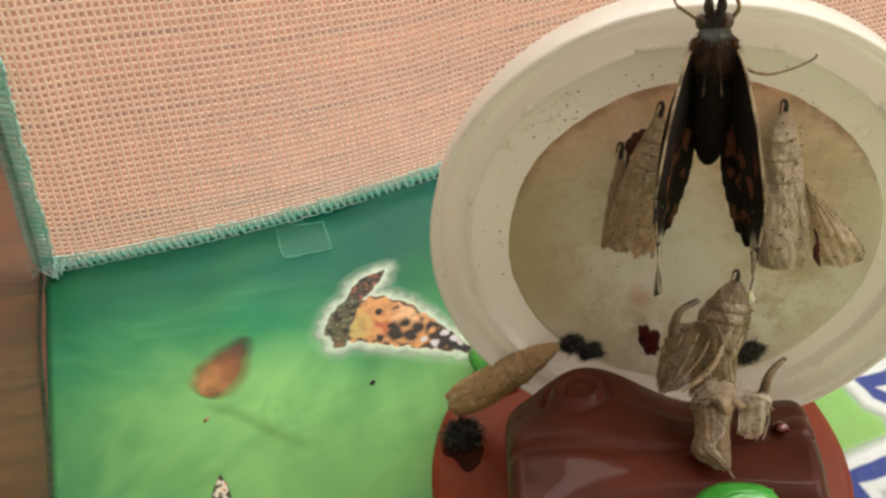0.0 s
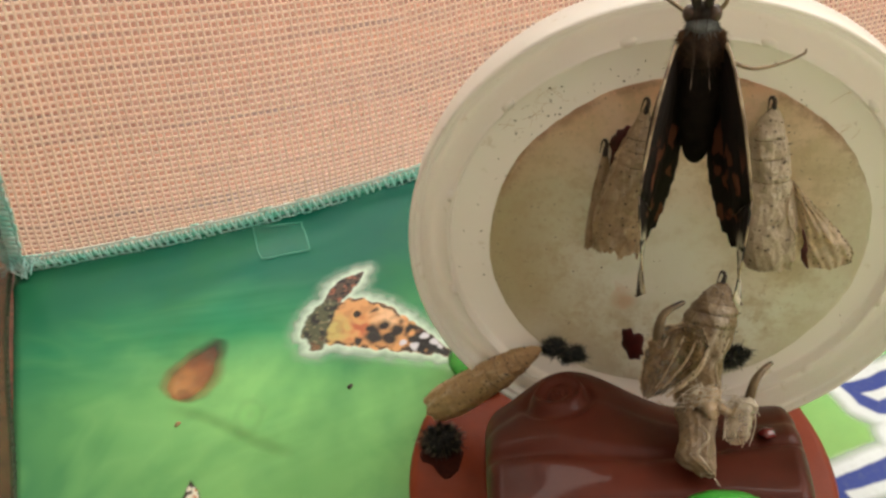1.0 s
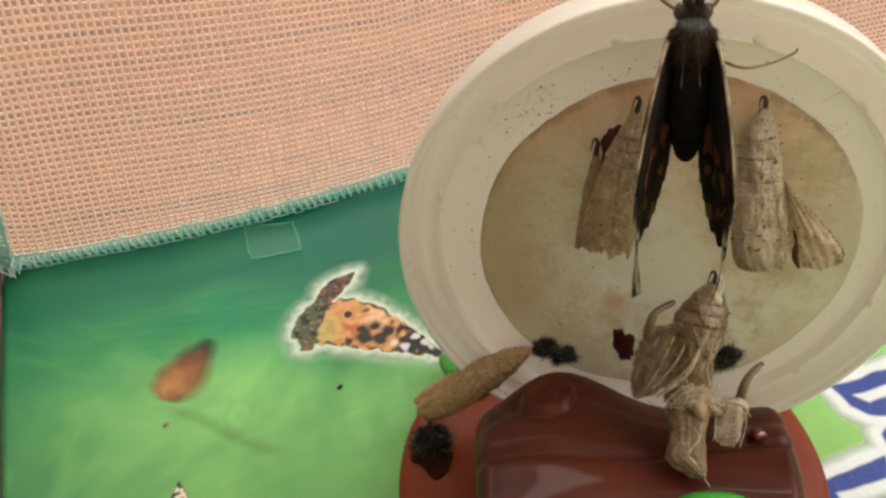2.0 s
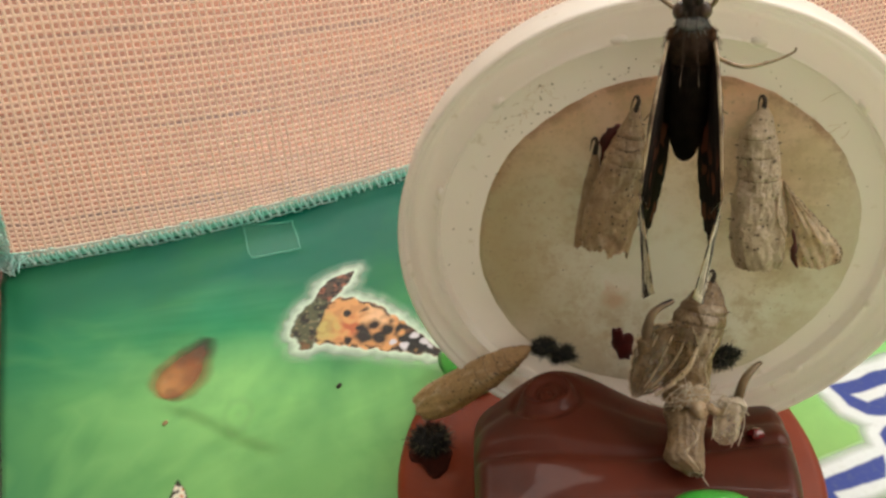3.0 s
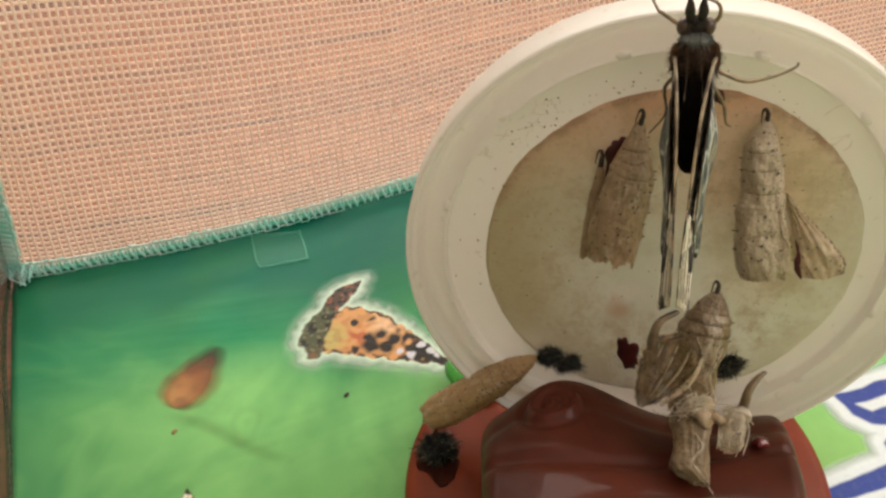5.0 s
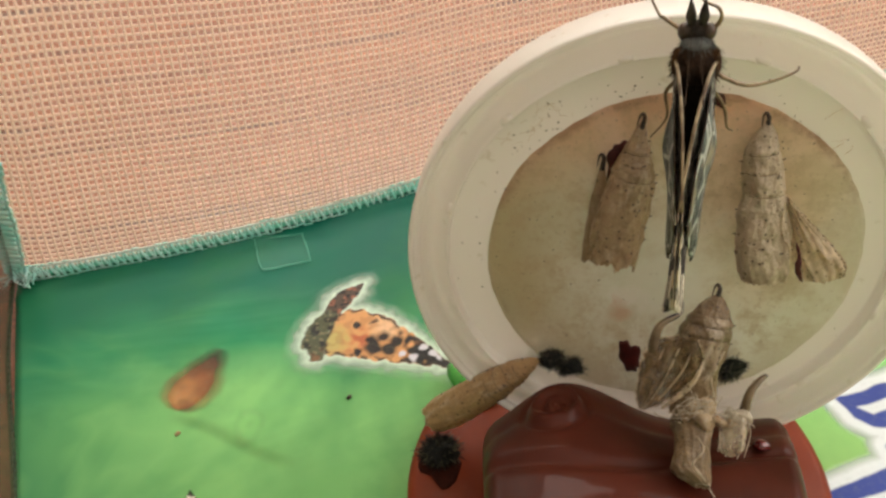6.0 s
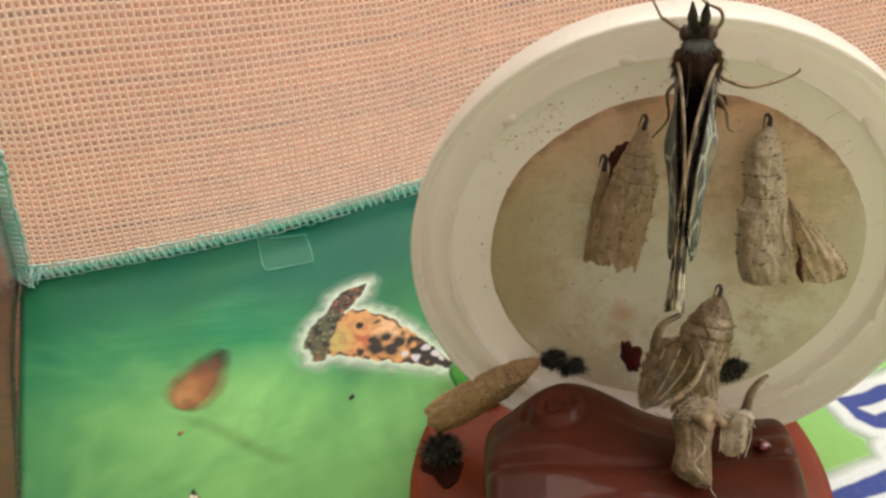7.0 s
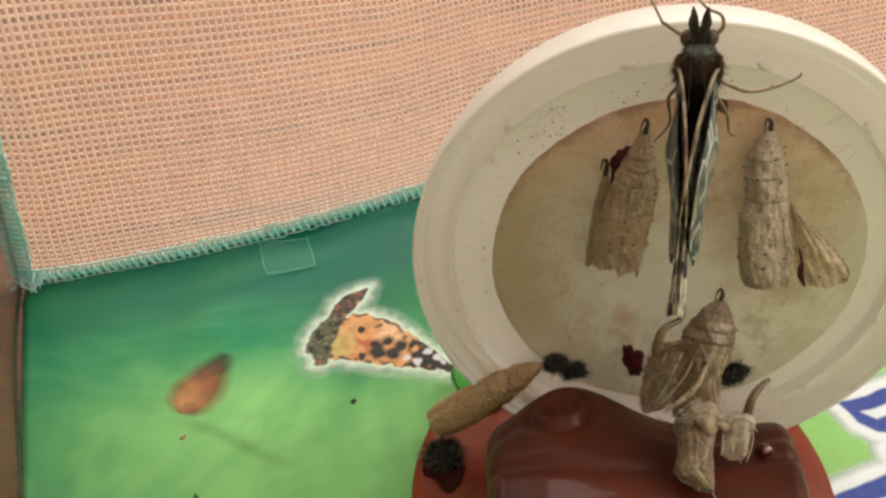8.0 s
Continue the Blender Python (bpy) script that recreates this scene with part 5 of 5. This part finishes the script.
def vein_mat():
    k = Mat("wing_edge", 0.5)
    y = k.axis("Y")
    b = k.math("SINE", k.math("MULTIPLY", y, 1500.0))
    c = k.mix(k.step(k.noise(260, 3), 0.38, 0.62), rgb(92, 72, 50), rgb(186, 168, 134))
    spot = k.math("MULTIPLY", k.step(y, -0.011, -0.014), k.step(b, 0.1, 0.4))
    return k.colour(k.mix(spot, c, rgb(30, 25, 22))).m


VEIN = vein_mat()

FORE_LEAD = [(0.0, 1.2), (4.0, 0.0), (9.5, -5.0), (14.0, -12.5), (17.5, -20.5), (18.6, -26.4)]
FORE_TRAIL = [(0.0, -4.0), (2.0, -9.0), (5.0, -14.0), (9.0, -18.5), (14.0, -23.4), (18.2, -27.4)]
HIND_LEAD = [(0.0, -1.0), (5.0, -2.5), (10.0, -8.0), (12.5, -14.0), (13.0, -19.0), (11.0, -23.0)]
HIND_TRAIL = [(-1.5, -10.0), (-1.2, -14.6), (0.2, -18.2), (2.6, -21.2), (5.6, -23.8), (10.6, -24.4)]


def wing_mesh(name, lead, trail, side, owner, label, swell, thick, edge, start=0, stop=None, turn=0.0, bulge=0.0, skin=None):
    """A thin wing in the plane across x, from row start to row stop; side is +1 or -1 for the way its under side looks."""
    mm = 0.001
    a, b = bend([(0, v, o) for o, v in lead], 6)[start:stop], bend([(0, v, o) for o, v in trail], 6)[start:stop]
    n, m = len(a), 14
    verts, faces, mats = [], [], []
    for layer in (0, 1):
        for i in range(n):
            for k in range(m + 1):
                q = k / m
                p = a[i].lerp(b[i], q)
                out = p.z / 18.0
                camber = swell * math.sin(math.pi * min(max(out, 0), 1)) * (0.6 + 0.4 * math.sin(math.pi * q))
                camber += turn * q * i / n + bulge * math.exp(-((p.y + 9.5) / 5.0) ** 2 - ((p.z - 4.0) / 4.0) ** 2)
                scal = 0.45 * math.sin((i + start) * 1.7)
                ripple = 0.10 * math.sin(q * 22) * min(1, max(out, 0) * 2)
                verts.append(Vector((side * (camber + ripple + (0.05 if layer == 0 else -0.05)), p.y + scal * (q > 0.9), p.z)) * mm)
    w = m + 1
    half = n * w
    for i in range(n - 1):
        for k in range(m):
            f = (i * w + k, i * w + k + 1, (i + 1) * w + k + 1, (i + 1) * w + k)
            faces += [f, tuple(half + x for x in reversed(f))]
            mats += [0, 1]
    rim = list(range(w)) + [i * w + m for i in range(1, n)] + [(n - 1) * w + k for k in range(m - 1, -1, -1)] + [i * w for i in range(n - 2, 0, -1)]
    for p, q in zip(rim, rim[1:] + rim[:1]):
        faces.append((p, p + half, q + half, q))
        mats.append(0)
    ob = part(name, (verts, faces), skin or UNDER, owner, label)
    ob.data.materials.append(UPPER)
    ob.data.polygons.foreach_set("material_index", mats)
    line = [verts[i * w] for i in range(n)]
    part("leading_edge", tube(line, [thick * mm * (1 - 0.5 * (i + start) / 30) for i in range(n)], 7), edge, ob)
    for q in (3, 6, 9, 12):
        ln = [verts[i * w + q] + Vector((side * 0.04 * mm, 0, 0)) for i in range(1, n - 1)]
        part("vein", tube(ln, 0.06 * mm, 5), UNDER, ob)
    return ob, verts[0], verts[m]


def butterfly():
    m = LID_M @ pose(0.0009, 0.0382, 0.0068, 0, -12, 1)
    t = thing("butterfly", m, "dark brown and orange butterfly clinging head up, wings closing", "butterfly")
    mm = 0.001

    def blob(name, c, r, mat_, label="", fur=0, parent=None, lump=0.06):
        v, f = lathe([(math.sin(math.pi * i / 14), -math.cos(math.pi * i / 14)) if 0 < i < 14 else (0, -1 if i == 0 else 1) for i in range(15)], 26)
        pts = []
        for p in v:
            p = Vector(p)
            k = 1 + lump * noise.noise(p * 3 + Vector(c))
            pts.append(Vector((c[0] + p.x * r[0] * k, c[1] + p.y * r[1] * k, c[2] + p.z * r[2] * k)) * mm)
        ob = part(name, (pts, f), mat_, parent or t, label)
        if fur:
            hair = []
            for i in range(fur):
                d = Vector((random.gauss(0, 1), random.gauss(0, 1), abs(random.gauss(0, 1)))).normalized()
                q = Vector((c[0] + d.x * r[0], c[1] + d.y * r[1], c[2] + d.z * r[2]))
                e = q + d * random.uniform(0.3, 0.9) + Vector((0, -0.5, 0))
                hair.append(tube([q * mm, e * mm], [0.05 * mm, 0.01 * mm], 3))
            tagged(part("fur", join(*hair), mat_, ob), kind="stuff")
        return ob

    blob("thorax", (0, 0.2, 0), (3.2, 3.5, 2.5), FUR_BROWN, fur=300)
    for s in (-1, 1):
        blob("shoulder_tuft", (s * 2.5, 1.3, 0.9), (0.55, 1.5, 0.6), TAWNY, "tawny hair tuft at the wing root", fur=110)
    blob("collar", (-0.1, 3.3, 0.5), (2.0, 1.1, 1.7), FUR_GREY, "blue-grey furry collar", fur=200)
    blob("head", (-0.2, 4.6, -0.1), (1.6, 1.4, 1.5), FUR, fur=220)
    for s in (-1, 1):
        blob("eye", (s * 1.45 - 0.2, 4.6, 0.1), (0.98, 1.2, 1.1), EYE, lump=0)
        palp = bend([(s * 0.5 - 0.2, 5.2, 0.3), (s * 0.8 - 0.2, 6.6, 0.7), (s * 0.8 - 0.2, 7.7, 1.0), (s * 0.9 - 0.2, 9.0, 1.2)], 6)
        thick = [0.30 + 0.36 * math.sin(math.pi * min(1, i / 18) ** 0.8) - 0.018 * max(0, i - 9) for i in range(len(palp))]
        part("palp", tube([p * mm for p in palp], [max(0.06, w) * mm for w in thick], 9), FUR, t, "dark hairy mouth palp")
        ant = bend([(s * 0.6 - 0.1, 5.0, 1.2), (s * 0.7, 3.4, 5.0), (s * 0.9 + 0.4, 1.2, 9.0), (s * 1.1 + 0.6, -0.6, 12.0)], 8)
        a = part("antenna", tube([p * mm for p in ant], 0.036 * mm, 6), ANTENNA, t)
        part("club", tube([p * mm for p in ant[-5:]], [0.04 * mm, 0.07 * mm, 0.12 * mm, 0.12 * mm, 0.05 * mm], 8), ANTENNA, a, "dark antenna club")
    # abdomen, ringed
    ab = []
    for i in range(25):
        f = i / 24
        r = 2.85 * math.sin(math.pi * (0.25 + 0.735 * f)) ** 0.4 * (1 - 0.05 * (math.cos(f * 9 * 2 * math.pi) > 0.6))
        ab.append((Vector((0.2 * f, -1.5 - 15.0 * f, -0.6 + 0.5 * f)), max(r, 0.3)))
    part("abdomen", tube([p * mm for p, r in ab], [r * mm for p, r in ab], 22), ABDOMEN, t, "dark brown ringed abdomen")
    legs = [
        [(-1.6, 4.0, -1.0), (-4.6, 5.6, -2.2), (-5.4, 6.2, -2.6), (-8.0, 10.5, -4.5)],
        [(1.6, 4.4, -1.0), (2.6, 6.0, 0.0), (2.3, 7.6, 0.2), (0.4, 8.2, -1.0), (-1.6, 9.6, -3.5)],
        [(2.2, -1.6, -1.6), (6.2, -3.6, -2.4), (9.6, -3.6, -3.8), (12.6, -2.8, -5.4), (13.0, -2.2, -5.8)],
        [(-2.2, -2.6, -1.6), (-3.8, -4.6, -1.6), (-3.6, -9.0, -3.0), (-6.0, -13.4, -5.2)],
        [(2.0, -3.5, -1.8), (4.0, -7.0, -2.6), (4.6, -11.0, -5.0), (5.4, -12.6, -7.0)],
    ]
    for pts in legs:
        line = bend(pts, 6)
        k = len(line) - 1
        part("leg", tube([p * mm for p in line], [0.33 * mm - 0.21 * mm * i / k for i in range(k + 1)], 7), LEGS, t, "thin tan jointed leg")
    wings = []
    for s in (-1, 1):
        hw, _, _ = wing_mesh("hindwing", HIND_LEAD, HIND_TRAIL, s, t, "dark hindwing with orange patches inside and marbled outside", 0.9, 0.12, FUR_BROWN, bulge=1.2, skin=UNDER_HIND)
        fw, _, _ = wing_mesh("forewing", FORE_LEAD, FORE_TRAIL, s, t, "dark forewing with a pale spotted leading edge", -0.4, 0.27, VEIN, 0, 20)
        tip, front, rear = wing_mesh("wing_tip", FORE_LEAD, FORE_TRAIL, s, fw, "black and white spotted wing tip", -0.4, 0.19, VEIN, 19, None, 1.6, skin=UNDER_TIP)
        lead = Vector((0, FORE_LEAD[-1][1] * mm, FORE_LEAD[-1][0] * mm)) - Vector((0, front.y, front.z))
        wings.append((s, hw, fw, tip, front, rear, lead.normalized()))
    return t, wings


BUTTERFLY, WINGS = butterfly()


def motions():
    # seconds, then for each side the opening of forewing and hindwing, and how far the wing tips bend in
    rows = [(0.0, 11.4, 15.0, 21.4, 22.0, 13), (1.0, 12.2, 15.0, 20.6, 21.6, 13), (1.5, 12.8, 15.0, 20.0, 21.0, 13), (1.7, 11.8, 14.0, 18.8, 20.0, 13), (2.2, 9.0, 11.0, 16.5, 17.5, 13.5), (2.8, 6.6, 8.0, 13.6, 14.0, 14.5),
            (3.1, 6.0, 6.6, 10.8, 11.4, 17), (3.5, 3.8, 4.4, 8.0, 9.2, 19), (3.8, 1.6, 2.6, 5.6, 7.2, 17), (4.5, -5.4, -2.4, -3.4, 0.4, 4), (4.7, -6.2, -3.2, -4.4, -0.8, 2),
            (5.3, -9.2, -6.0, -8.2, -4.2, -1), (5.8, -10.8, -7.4, -10.4, -6.2, -3), (6.5, -11.8, -8.2, -11.6, -7.2, -4), (8.0, -11.8, -8.2, -11.6, -7.2, -4)]
    # how far each tip rolls about its leading edge and shows its under side
    rolls = [(0.0, 2), (1.5, 4), (2.2, 6), (2.8, 10), (3.5, 14), (4.5, 12), (5.3, 6), (5.8, 3), (8.0, 2)]
    for s, hw, fw, tip, front, rear, lead in WINGS:
        k = 1 if s < 0 else 3
        walk(fw, [(r[0], pose(s * 0.0027, 0, 0.0004, 0, s * r[k], 0)) for r in rows])
        walk(hw, [(r[0], pose(s * 0.0021, 0, -0.0002, 0, s * r[k + 1], 0)) for r in rows])
        crease = (rear - front).normalized()
        here = Matrix.Translation(front)
        way = s if lead.cross(rear - front).x > 0 else -s
        walk(tip, [(r[0], here @ Matrix.Rotation(radians(s * r[5]), 4, crease) @ Matrix.Rotation(radians(way * np.interp(r[0], *zip(*rolls))), 4, lead) @ here.inverted()) for r in rows])


motions()
